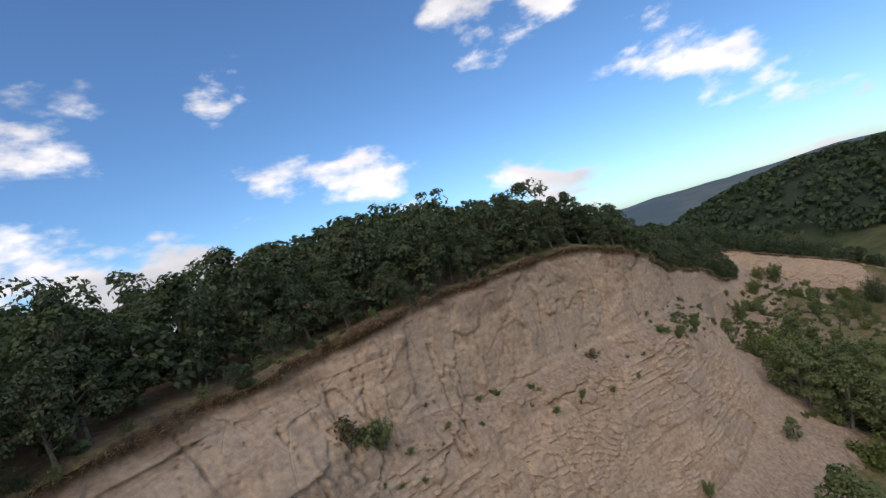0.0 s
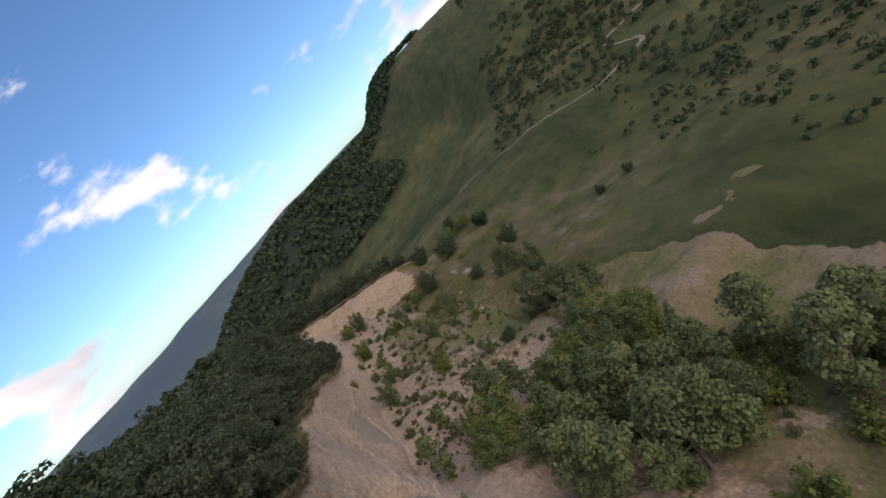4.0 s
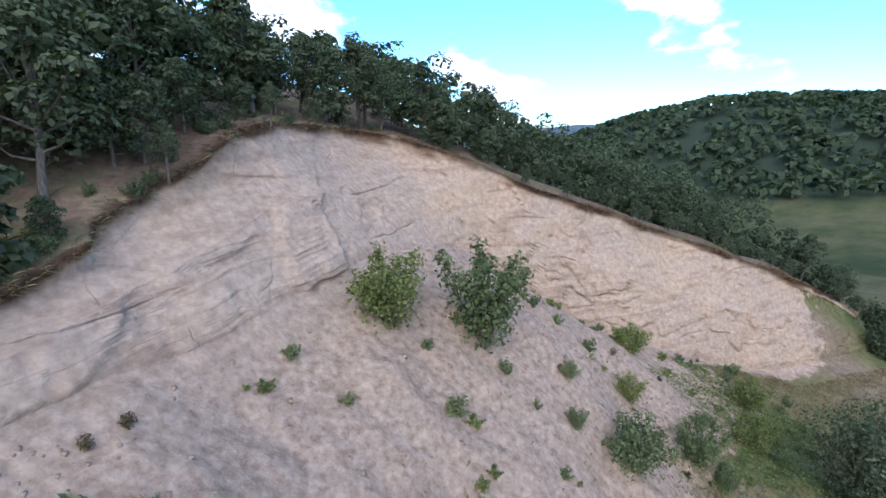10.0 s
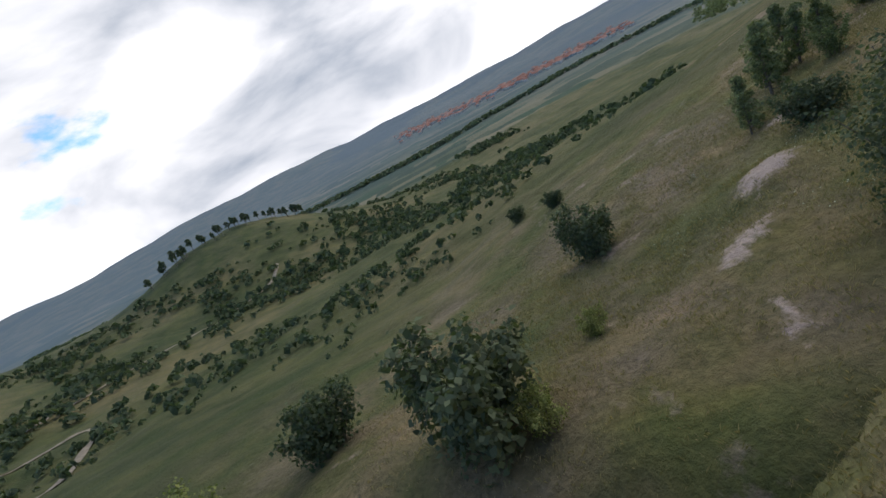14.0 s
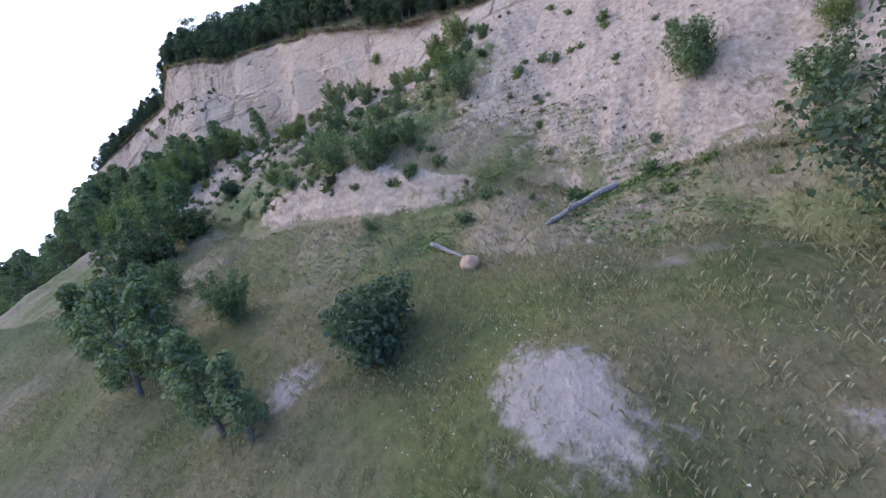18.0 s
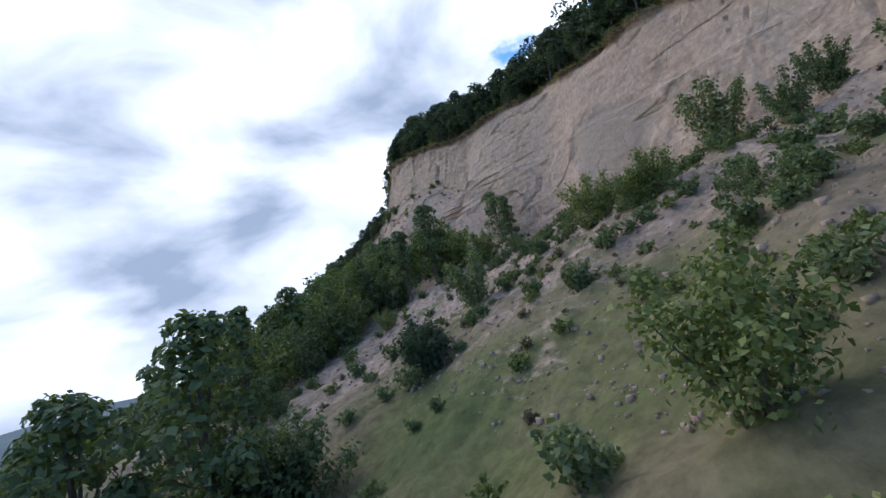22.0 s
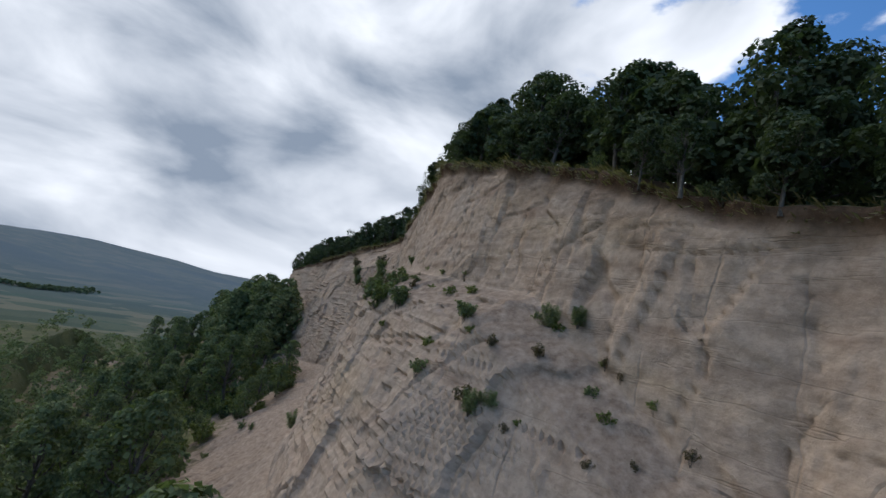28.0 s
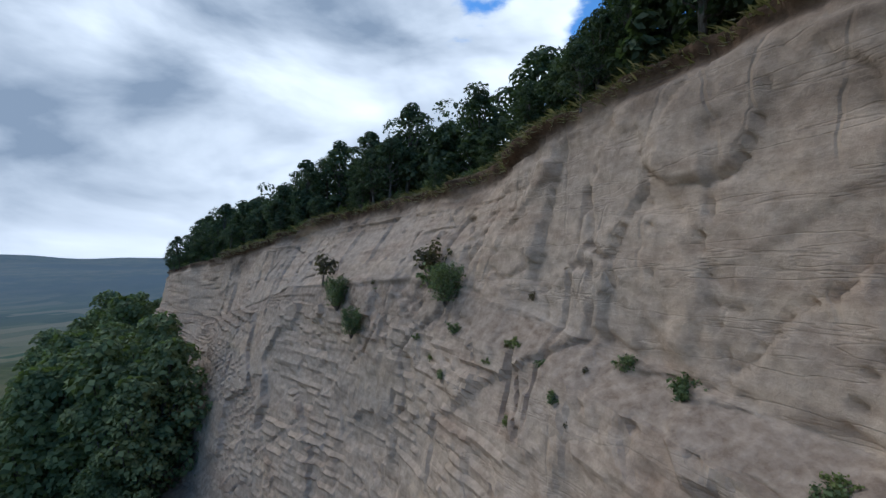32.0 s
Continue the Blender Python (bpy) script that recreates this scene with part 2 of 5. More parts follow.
def meadow_material():
    m, n, l, b = material("meadow")
    green, fine = grass_colour(n, l)
    here = mapped(n, l, (1, 1, 1))
    field = noise_of(n, l, here, 0.012, 3)
    # darker greens of the distant grass, with cloud shade painted in
    far = ramp_of(n, l, field, (0.40, (0.046, 0.066, 0.022)), (0.5, (0.082, 0.094, 0.034)), (0.62, (0.128, 0.120, 0.052)))
    base = mix_of(n, l, math_of(n, l, "SUBTRACT", 0.9, math_of(n, l, "MULTIPLY", attribute_of(n, "near"), 0.5)), green, far)
    rough_grass = noise_of(n, l, mapped(n, l, (1, 1.6, 1)), 0.09, 9, 0.68)
    base = mix_of(n, l, 0.85, base, ramp_of(n, l, rough_grass, (0.32, (0.55, 0.62, 0.5)), (0.5, (1, 1, 1)), (0.68, (1.45, 1.3, 1.15))), "MULTIPLY")
    bare = math_of(n, l, "ADD", noise_of(n, l, here, 0.16, 7, 0.62), math_of(n, l, "MULTIPLY", noise_of(n, l, here, 1.4, 6, 0.7), 0.22))
    earth = mix_of(n, l, fine, (0.20, 0.15, 0.115), (0.42, 0.34, 0.27))
    base = mix_of(n, l, math_of(n, l, "MULTIPLY", ramp_of(n, l, bare, (0.72, (0, 0, 0)), (0.80, (0.8, 0.8, 0.8))), attribute_of(n, "near")), base, earth)
    spot = math_of(n, l, "ADD", attribute_of(n, "bare"), math_of(n, l, "MULTIPLY", math_of(n, l, "SUBTRACT", noise_of(n, l, here, 0.8, 8, 0.72), 0.56), 2.4))
    base = mix_of(n, l, ramp_of(n, l, spot, (0.42, (0, 0, 0)), (0.75, (0.9, 0.9, 0.9))), base, mix_of(n, l, fine, (0.26, 0.20, 0.165), (0.58, 0.48, 0.41)))
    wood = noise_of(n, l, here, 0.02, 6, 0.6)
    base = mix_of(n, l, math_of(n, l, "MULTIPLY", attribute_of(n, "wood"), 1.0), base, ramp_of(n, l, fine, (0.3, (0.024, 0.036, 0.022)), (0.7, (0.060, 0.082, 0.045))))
    strip = n.new("ShaderNodeTexVoronoi")
    strip.feature, strip.distance = "F1", "CHEBYCHEV"
    strip.inputs["Scale"].default_value = 0.006
    l.new(mapped(n, l, (1.0, 3.2, 0.0)), strip.inputs["Vector"])
    crop = ramp_of(n, l, strip.outputs["Color"], (0.2, (0.035, 0.06, 0.025)), (0.42, (0.08, 0.095, 0.04)), (0.6, (0.19, 0.165, 0.085)), (0.8, (0.04, 0.075, 0.028)))
    base = mix_of(n, l, attribute_of(n, "field"), base, crop)
    # air haze painted into the base colour, bluer with distance
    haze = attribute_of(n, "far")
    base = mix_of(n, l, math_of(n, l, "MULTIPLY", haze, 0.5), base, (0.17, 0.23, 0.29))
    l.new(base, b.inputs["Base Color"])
    tussock = math_of(n, l, "ADD", math_of(n, l, "MULTIPLY", fine, 0.5), noise_of(n, l, here, 0.75, 5, 0.6))
    bump_of(n, l, b, tussock, 1.0, 0.55)
    return m


def leaf_material(name, dark, light):
    m, n, l, b = material(name, 0.75)
    info = n.new("ShaderNodeObjectInfo")
    geo = n.new("ShaderNodeNewGeometry")
    own = ramp_of(n, l, geo.outputs["Random Per Island"], (0.0, dark), (1.0, light))
    tree = ramp_of(n, l, info.outputs["Random"], (0.0, (0.72, 0.78, 0.72)), (1.0, (1.25, 1.18, 1.1)))
    l.new(mix_of(n, l, 1.0, own, tree, "MULTIPLY"), b.inputs["Base Color"])
    thin = n.new("ShaderNodeBsdfTranslucent")
    l.new(mix_of(n, l, 1.0, own, (1.1, 1.3, 0.5), "MULTIPLY"), thin.inputs["Color"])
    both = n.new("ShaderNodeMixShader")
    both.inputs[0].default_value = 0.25
    out = n["Material Output"]
    l.new(b.outputs[0], both.inputs[1])
    l.new(thin.outputs[0], both.inputs[2])
    l.new(both.outputs[0], out.inputs["Surface"])
    return m


def bark_material():
    m, n, l, b = material("bark")
    g = noise_of(n, l, mapped(n, l, (6, 6, 1.2)), 2.0, 6, 0.65)
    l.new(ramp_of(n, l, g, (0.3, (0.05, 0.042, 0.034)), (0.7, (0.24, 0.215, 0.18))), b.inputs["Base Color"])
    bump_of(n, l, b, g, 0.7, 0.03)
    return m


GROUND, MEADOW, BARK = ground_material(), meadow_material(), bark_material()
OAK = leaf_material("oak_leaves", (0.055, 0.076, 0.050), (0.135, 0.165, 0.095))
WILLOW = leaf_material("willow_leaves", (0.10, 0.13, 0.068), (0.235, 0.27, 0.13))
LIGHT_LEAF = leaf_material("young_leaves", (0.11, 0.145, 0.05), (0.27, 0.29, 0.105))
DRY = leaf_material("dry_stalks", (0.085, 0.070, 0.045), (0.20, 0.165, 0.10))

# ---- the lie of the land: rails along the cliff, from its start to its far tip ----
RIM = [(-118, 22, 38), (-88, -12, 43), (-60.5, -25.5, 47.3), (-34.5, -0.8, 50.3), (-23.7, 14.1, 52.9), (-14.5, 24.1, 53.5),
       (-8.2, 27.5, 54.3), (-1.5, 31.3, 54.7), (7, 35.9, 54.8), (13.5, 38.9, 53.7), (19.1, 43.1, 52), (24.6, 48.8, 50),
       (29.2, 53.4, 47.5), (30.8, 55.6, 47.1), (34.5, 59.2, 46.4), (39, 64.9, 45.1), (43.5, 67.8, 43.8), (48.2, 71.4, 42.6),
       (53, 75.5, 40.7), (58.4, 80, 38.1), (65, 84.9, 36.1), (71, 89.5, 35.1), (74, 94.8, 36.8), (77.4, 100.8, 39.1),
       (83, 109.2, 39.1), (90.1, 109.6, 37.3), (95.5, 108.7, 35), (105.2, 107.3, 31.4), (116.6, 105.8, 27.3), (128.8, 104.5, 22.1),
       (137.3, 107, 17.5)]
BASE = [(-122, 17, 29), (-90, -17, 30), (-59.5, -30, 32), (-31.5, -4.5, 32.5), (-19, 10, 33.5), (-11, 20, 34.5),
        (-4.7, 23.3, 34.5), (1, 26.7, 34), (9.5, 30.5, 33), (16.7, 34, 32.7), (23.5, 38.5, 33), (29.5, 43, 33.5),
        (32.5, 48, 33), (33.3, 52, 35.4), (36, 56.3, 34), (40, 62.9, 32.5), (44, 65.8, 33.3), (48.2, 70.1, 32.6),
        (53, 73.9, 32.9), (59, 78.7, 31.9), (65.3, 83.2, 31.8), (71.1, 87.9, 33.1), (75, 92.2, 32.7), (79.7, 97.2, 32.9),
        (84.9, 102.9, 32.5), (90.6, 106.5, 30.4), (96.8, 105.1, 25.9), (106.3, 103.1, 21.7), (115.9, 102.3, 18.7), (127.7, 102.2, 18),
        (136.2, 103.1, 16.4)]
MID = [(-130, 8, 22), (-95, -28, 23), (-54, -41, 26), (-23.5, -11.5, 27), (-10.5, 3, 27.5), (-3.5, 13, 28.3),
       (2.5, 16.7, 28.5), (8, 21, 28), (15.5, 25, 27.5), (22.5, 28.5, 27.1), (29.5, 33, 27.1), (35.5, 38, 27.5),
       (39, 43, 27.5), (41.2, 46.6, 30.2), (44.6, 51.7, 29.8), (49.2, 57.7, 29.2), (53.2, 60.6, 29.1), (57.7, 64.2, 28.8),
       (62.5, 67.8, 28.5), (68.8, 71.9, 27.7), (74.5, 76.6, 27), (79.9, 81.8, 27), (83.5, 87.5, 25.9), (87.6, 91.8, 26.1),
       (91, 98.8, 28.6), (95.7, 100.8, 26.4), (101.1, 101, 23.4), (109, 99.2, 20.5), (118.1, 98.6, 17.5), (130.5, 98.6, 16.4),
       (138.4, 98.6, 15.1)]
LOW = [(-142, -6, 15), (-102, -46, 16), (-46, -58, 18), (-9.5, -23.5, 18.5), (2.5, -7.5, 19.5), (9.5, 2.5, 20.5),
       (14.5, 6.5, 21), (19.5, 11.5, 21.1), (26.5, 16, 21.3), (33.5, 20, 21.5), (40.5, 25, 21.8), (46.5, 30.5, 22.3),
       (50, 36, 22.5), (53.7, 39.2, 24.8), (56.5, 44.3, 24.7), (60.5, 49.4, 23.8), (64.4, 53.4, 23.4), (68.4, 58.4, 22.8),
       (72.9, 63, 22.8), (76.9, 67.1, 24.0), (81.5, 71.9, 24.0), (86.4, 77.8, 23), (89.8, 83.2, 20.5), (93.4, 86.4, 19.8),
       (97.3, 91.8, 20.9), (102.3, 94.3, 20.1), (107.2, 95.8, 19.4), (113.6, 94, 17.5), (122.6, 92.9, 16), (133.9, 92.9, 14.4),
       (141.8, 92.9, 13.3)]
DROP = [0.3] * 16 + [0.4, 0.4, 0.9, 2.4, 2.8, 2.2, 0.6] + [0.3] * 8          # the cut bank under the talus
FOOT = [(-152, -18, 9), (-108, -62, 10), (-38, -74, 12), (3.5, -34.5, 12.5), (16.5, -17.5, 13.5), (22.5, -7.5, 14.5),
        (27.5, -3.5, 15.1), (32.5, 2.5, 15.5), (39.5, 7, 15.8), (46.5, 11, 16.3), (53.5, 16, 16.7), (59.5, 22, 17.1),
        (63, 28, 17.3), (68.4, 30.2, 19.1), (70.6, 35.8, 19.1), (74, 42.1, 19.1), (76.8, 47.1, 19.1), (79.9, 52.8, 18.9),
        (82.6, 57.9, 18.7), (85.3, 61.9, 18.5), (90.5, 67.6, 18.2), (94.8, 74.4, 17.9), (97.3, 79.8, 17.8), (100.5, 82.3, 17.7),
        (105, 86.1, 17.8), (108.4, 88.8, 17.4), (112, 90.2, 16.9), (118.8, 88.4, 15.7), (127.8, 87.3, 14.4), (138.4, 87.3, 12.8),
        (146.3, 87.3, 11.7)]
# the shelf in the face: distance out from the rim and height, inside and outside
SHELF = [(0.6, 36.5, 0.9, 35.5), (0.6, 38.5, 1, 38), (0.5, 42.5, 0.9, 42), (0.5, 44.5, 0.9, 43.9), (3.2, 48.1, 3.6, 47.1), (2.4, 49.1, 3, 47.1), (0.5, 48.1, 1.6, 46.9),
         (0.6, 46.8, 2, 46.1), (0.9, 46.5, 3, 44.7), (1, 46.1, 3, 44.5), (0.8, 45.4, 2.8, 44.1), (0.6, 44.7, 3, 43.3), (0.7, 41, 2.4, 40), (0.6, 40.5, 1.4, 39.5)]
N = len(RIM)


def along(values, u):
    """Catmull-Rom through a list of rows at the parameters u."""
    v = np.array(values, float)
    v = v[:, None] if v.ndim == 1 else v
    i = np.clip(np.floor(u).astype(int), 0, len(v) - 2)
    t = (u - i)[:, None]
    p0, p1, p2, p3 = (v[np.clip(i + k, 0, len(v) - 1)] for k in (-1, 0, 1, 2))
    return 0.5 * (2 * p1 + (p2 - p0) * t + (2 * p0 - 5 * p1 + 4 * p2 - p3) * t**2 + (3 * p1 - p0 - 3 * p2 + p3) * t**3)


TABLE = np.random.RandomState(5).rand(64, 64, 64).astype(np.float32)


def value_noise(x, y, z):
    i, j, k = (np.floor(a).astype(int) for a in (x, y, z))
    fx, fy, fz = (a - b for a, b in ((x, i), (y, j), (z, k)))
    fx, fy, fz = (f * f * (3 - 2 * f) for f in (fx, fy, fz))
    out = 0
    for a in (0, 1):
        for b in (0, 1):
            for c in (0, 1):
                w = (fx if a else 1 - fx) * (fy if b else 1 - fy) * (fz if c else 1 - fz)
                out = out + w * TABLE[(i + a) % 64, (j + b) % 64, (k + c) % 64]
    return out * 2 - 1


def fbm(x, y, z, octaves=4, gain=0.5):
    out, amp = 0, 1.0
    for o in range(octaves):
        out = out + amp * value_noise(x * 2**o + 17 * o, y * 2**o + 5 * o, z * 2**o + 11 * o)
        amp *= gain
    return out


def step(a, b, x):
    t = np.clip((x - a) / (b - a), 0, 1)
    return t * t * (3 - 2 * t)


# columns about 0.33 m apart along the rim
rough_u = np.linspace(0, N - 1, 4000)
rim_line = along(RIM, rough_u)
length = np.concatenate([[0], np.cumsum(np.linalg.norm(np.diff(rim_line, axis=0), axis=1))])
pace = np.where(rough_u[1:] < 3, 1.2, np.where(rough_u[1:] < 21.5, 0.135, 0.22))
COLS_AT = np.concatenate([[0], np.cumsum(np.diff(length) / pace)])
COLS = int(COLS_AT[-1])
U = np.interp(np.arange(COLS), COLS_AT, rough_u)
S = np.interp(U, rough_u, length)
rim, base, mid, low, foot = (along(r, U) for r in (RIM, BASE, MID, LOW, FOOT))
drop = along(DROP, U)[:, 0]
shelf = np.stack([np.interp(U, np.arange(len(SHELF)), [s[k] for s in SHELF]) for k in range(4)], 1)
tangent = np.gradient(rim[:, :2], axis=0)
for _ in range(40):
    tangent[1:-1] = (tangent[:-2] + tangent[1:-1] * 2 + tangent[2:]) / 4
tangent /= np.linalg.norm(tangent, axis=1)[:, None]
OUT = np.stack([tangent[:, 1], -tangent[:, 0], 0 * S], 1)
rise = along([0.06] * 7 + [0.08, 0.12, 0.15, 0.16, 0.17, 0.17] + [0.18, 0.22, 0.34, 0.36, 0.36, 0.36, 0.36, 0.36, 0.36, 0.34, 0.28, 0.2, 0.1, 0.02, 0.0, 0.0, -0.02, -0.05], U)[:, 0]


def off(p, d, z):
    q = p + OUT * np.reshape(d, (-1, 1)) * np.ones((COLS, 1))
    q[:, 2] = z
    return q


flat = np.where(U > 13, 1.0, 0.0)
in_d, in_z = shelf[:, 0], shelf[:, 1]
face = step(12.6, 13.6, U)
half_in = rim * 0.5 + base * 0.5
half_out = rim * 0.46 + base * 0.54
shelf_in = off(rim, in_d, in_z) * (1 - face[:, None]) + half_in * face[:, None]
shelf_out = off(rim, shelf[:, 2], shelf[:, 3]) * (1 - face[:, None]) + half_out * face[:, None]
cap = off(rim, -0.25, rim[:, 2] - 0.75)
wall_foot = low + (foot - low) / np.linalg.norm((foot - low)[:, :2], axis=1)[:, None] * (0.5 + 0.25 * drop[:, None])
wall_foot[:, 2] = low[:, 2] - drop
bury = foot + (foot - low) * 0.9
bury[:, 2] = foot[:, 2] - 4.5
RAILS = [(off(rim, -75, rim[:, 2] + 75 * rise * 0.75 - 6), 0), (off(rim, -40, rim[:, 2] + 40 * rise), 14), (off(rim, -10, rim[:, 2] + 10 * rise + 0.6), 16),
         (off(rim, -1.2, rim[:, 2] + 0.25), 14), (rim, 6), (cap, 6), (shelf_in, 58), (shelf_out, 14), (base, 78), (mid, 26), (low, 20), (wall_foot, 10), (foot, 18), (bury, 8)]
rows, zone = [], []
for k in range(1, len(RAILS)):
    for q in np.arange(RAILS[k][1]) / RAILS[k][1]:
        rows.append(RAILS[k - 1][0] * (1 - q) + RAILS[k][0] * q)
        zone.append(k - 1 + q)
rows.append(RAILS[-1][0])
zone.append(len(RAILS) - 1.0)
ZONE = np.array(zone)
G = np.stack(rows, 1)                                            # columns x rows x 3
x, y, z = G[..., 0], G[..., 1], G[..., 2]
ss = S[:, None] + 0 * z
zz = ZONE[None, :] + 0 * z
on_face = step(4.6, 5.2, zz) * (1 - step(7.8, 8.4, zz))
on_cut = step(9.9, 10.1, zz) * (1 - step(10.9, 11.2, zz)) * step(0.8, 1.8, drop)[:, None]
on_talus = step(7.8, 8.3, zz)
tilt = z + 0.35 * fbm(ss * 0.07, z * 0.1, 0 * z, 3) + 0.09 * fbm(ss * 0.4, z * 0.3, 0 * z + 2, 3)
bed = tilt * 1.4 + 0.55 * fbm(ss * 0.04, tilt * 0.55, 0 * z + 9, 3)
ledge = step(0.74, 0.86, bed - np.floor(bed)) * 0.24
ledge *= (1 - 0.72 * step(12.5, 14, U)[:, None] * (1 - 0.35 * step(23.5, 25, U)[:, None])) * step(-0.35, 0.35, fbm(ss * 0.13, z * 0.6, 0 * z + 61, 3))
ledge *= 0.2 + 0.8 * step(-0.25, 0.4, fbm(ss * 0.06, z * 0.22, 0 * z + 3, 2))
flute = np.abs(fbm(ss * 0.42, z * 0.07, 0 * z + 21, 3)) ** 0.8 * 0.6
chunk = np.abs(fbm(ss * 0.5 + z * 0.2, z * 0.7, 0 * z + 31, 4)) * 0.30
bulge = fbm(ss * 0.06, z * 0.09, 0 * z + 41, 2) * 0.8


def plates(a, b, seed, ease):
    """Broken plates: a level for each cell, eased across its edge, and the nearness of that edge."""
    i, j = np.floor(a).astype(int), np.floor(b).astype(int)
    first, second = np.full(a.shape, 9.0), np.full(a.shape, 9.0)
    level, other = np.zeros(a.shape), np.zeros(a.shape)
    for di in (-1, 0, 1):
        for dj in (-1, 0, 1):
            ci, cj = i + di, j + dj
            d = (ci + TABLE[ci % 64, cj % 64, seed] - a) ** 2 + (cj + TABLE[ci % 64, cj % 64, seed + 1] - b) ** 2
            own = TABLE[ci % 64, cj % 64, seed + 2]
            nearer, next_ = d < first, (d >= first) & (d < second)
            other = np.where(nearer, level, np.where(next_, own, other))
            second = np.where(nearer, first, np.where(next_, d, second))
            level = np.where(nearer, own, level)
            first = np.where(nearer, d, first)
    gap = np.sqrt(second) - np.sqrt(first)
    return level + (other - level) * 0.5 * (1 - np.clip(gap / ease, 0, 1)), gap


grey = step(0.38, 0.56, np.exp(-((ss - np.interp(16.4, U, S)) / 5.0) ** 2 - ((z - 36.3) / 3.4) ** 2) + 0.22 * fbm(ss * 0.35, z * 0.35, 0 * z + 97, 3))
bend = fbm(ss * 0.3, z * 0.3, 0 * z + 13, 3)
slab, rift = plates(ss * 0.24 + 0.5 * bend, z * 0.30 + 0.4 * bend, 3, 0.05)
chip, rift2 = plates(ss * 0.85 + 0.4 * bend, z * 0.95 - 0.4 * bend, 9, 0.13)
broken = slab * 0.55 + chip * 0.26 * step(-0.1, 0.5, fbm(ss * 0.09, z * 0.15, 0 * z + 51, 3)) - 0.22 * (1 - step(0.0, 0.07, rift)) * step(0.3, 0.6, slab)
column, rift3 = plates(ss * 0.5 + 0.35 * bend, z * 0.16 + 0.4 * bend, 15, 0.06)
upright = fbm(ss * 0.33 + 0.04 * z, z * 0.05, 0 * z + 71, 3)
rent = (1 - step(0.0, 0.032, np.abs(upright))) * step(-0.1, 0.3, fbm(ss * 0.11, z * 0.14, 0 * z + 77, 2))
seam = (1 - step(0.0, 0.06, np.abs(fbm(ss * 0.05, tilt * 0.8, 0 * z + 81, 2)))) * step(-0.2, 0.2, fbm(ss * 0.16, z * 0.3, 0 * z + 83, 2))
calm = (step(14.3, 15.4, U) * (1 - step(19.6, 20.6, U)))[:, None]
upper = step(4.9, 5.3, zz) * (1 - step(5.9, 6.1, zz))
right_face = step(12.6, 14, U)[:, None]
thin_bed = tilt * 4.3 + 0.8 * fbm(ss * 0.09, tilt * 0.8, 0 * z + 103, 2)
thin_bed = step(0.72, 0.86, thin_bed - np.floor(thin_bed)) * 0.08 * step(-0.2, 0.3, fbm(ss * 0.2, z * 0.5, 0 * z + 105, 2)) * (1 - upper) * (1 - calm) * (1 - 0.6 * right_face)
crag = 0.045 * fbm(ss * 2.0, z * 1.5, 0 * z + 107, 2) * step(-0.4, 0.3, fbm(ss * 0.15, z * 0.2, 0 * z + 109, 2)) * (1 - 0.8 * grey)
tall_part = upper * (1 - step(12.4, 13.4, U)[:, None])
cut_bed = tilt * 2.6 + 0.4 * fbm(ss * 0.1, tilt * 0.5, 0 * z + 111, 2)
cut_bed = step(0.5, 0.72, cut_bed - np.floor(cut_bed)) * 0.12
push = on_face * ((ledge * (1.3 - 1.15 * upper) * (1 - 0.5 * right_face) - flute * (0.03 + 0.08 * upper) - chunk * 0.24 + 0.8 * broken * (1 - 0.65 * upper)) * (1 - 0.55 * calm) * (1 - 0.6 * grey) + bulge * 0.22 - 0.16 * grey
                  + tall_part * (column * 0.26 - 0.22 * (1 - step(0.0, 0.04, rift3))) - 0.3 * rent - 0.16 * seam + 1.3 * thin_bed + crag * (1 - 0.6 * upper)) + on_cut * (ledge - 0.4 * chunk + cut_bed)
keep = step(4.0, 4.4, zz)
G += OUT[:, None, :] * (push + keep * (1 - on_face) * 0.15 * fbm(ss * 0.5, zz * 1.7, 0 * z, 3))[..., None]
top = 1 - step(3.9, 4.1, zz)
# bedded steps that crop out of the upper talus
crop_out = (step(18.6, 19.6, U) * (1 - step(22.4, 23.6, U)))[:, None] * step(8.05, 8.3, zz) * (1 - step(9.05, 9.5, zz)) * step(-0.35, 0.1, fbm(ss * 0.12, zz * 1.5, 0 * z + 91, 2))
tread = tilt * 1.15 + 0.3 * fbm(ss * 0.06, tilt * 0.4, 0 * z + 93, 2)
G += OUT[:, None, :] * (crop_out * 0.75 * (step(0.5, 0.8, tread - np.floor(tread)) - 0.4 * (tread - np.floor(tread))))[..., None]
G[..., 2] += on_talus * (1 - on_cut) * (0.5 * fbm(x * 0.22, y * 0.22, 0 * z + 2, 4) + 0.10 * fbm(x * 1.7, y * 1.7, 0 * z + 8, 3))
G[..., 2] += top * (0.25 * fbm(x * 0.3, y * 0.3, 0 * z + 5, 4))
edge = (1 - step(0.0, 1.2, np.abs(zz - 4.0)))
G[..., :2] += OUT[:, None, :2] * (edge * 0.45 * fbm(ss * 0.55, 0 * z, 0 * z + 6, 3))[..., None]
ROWS = G.shape[1]


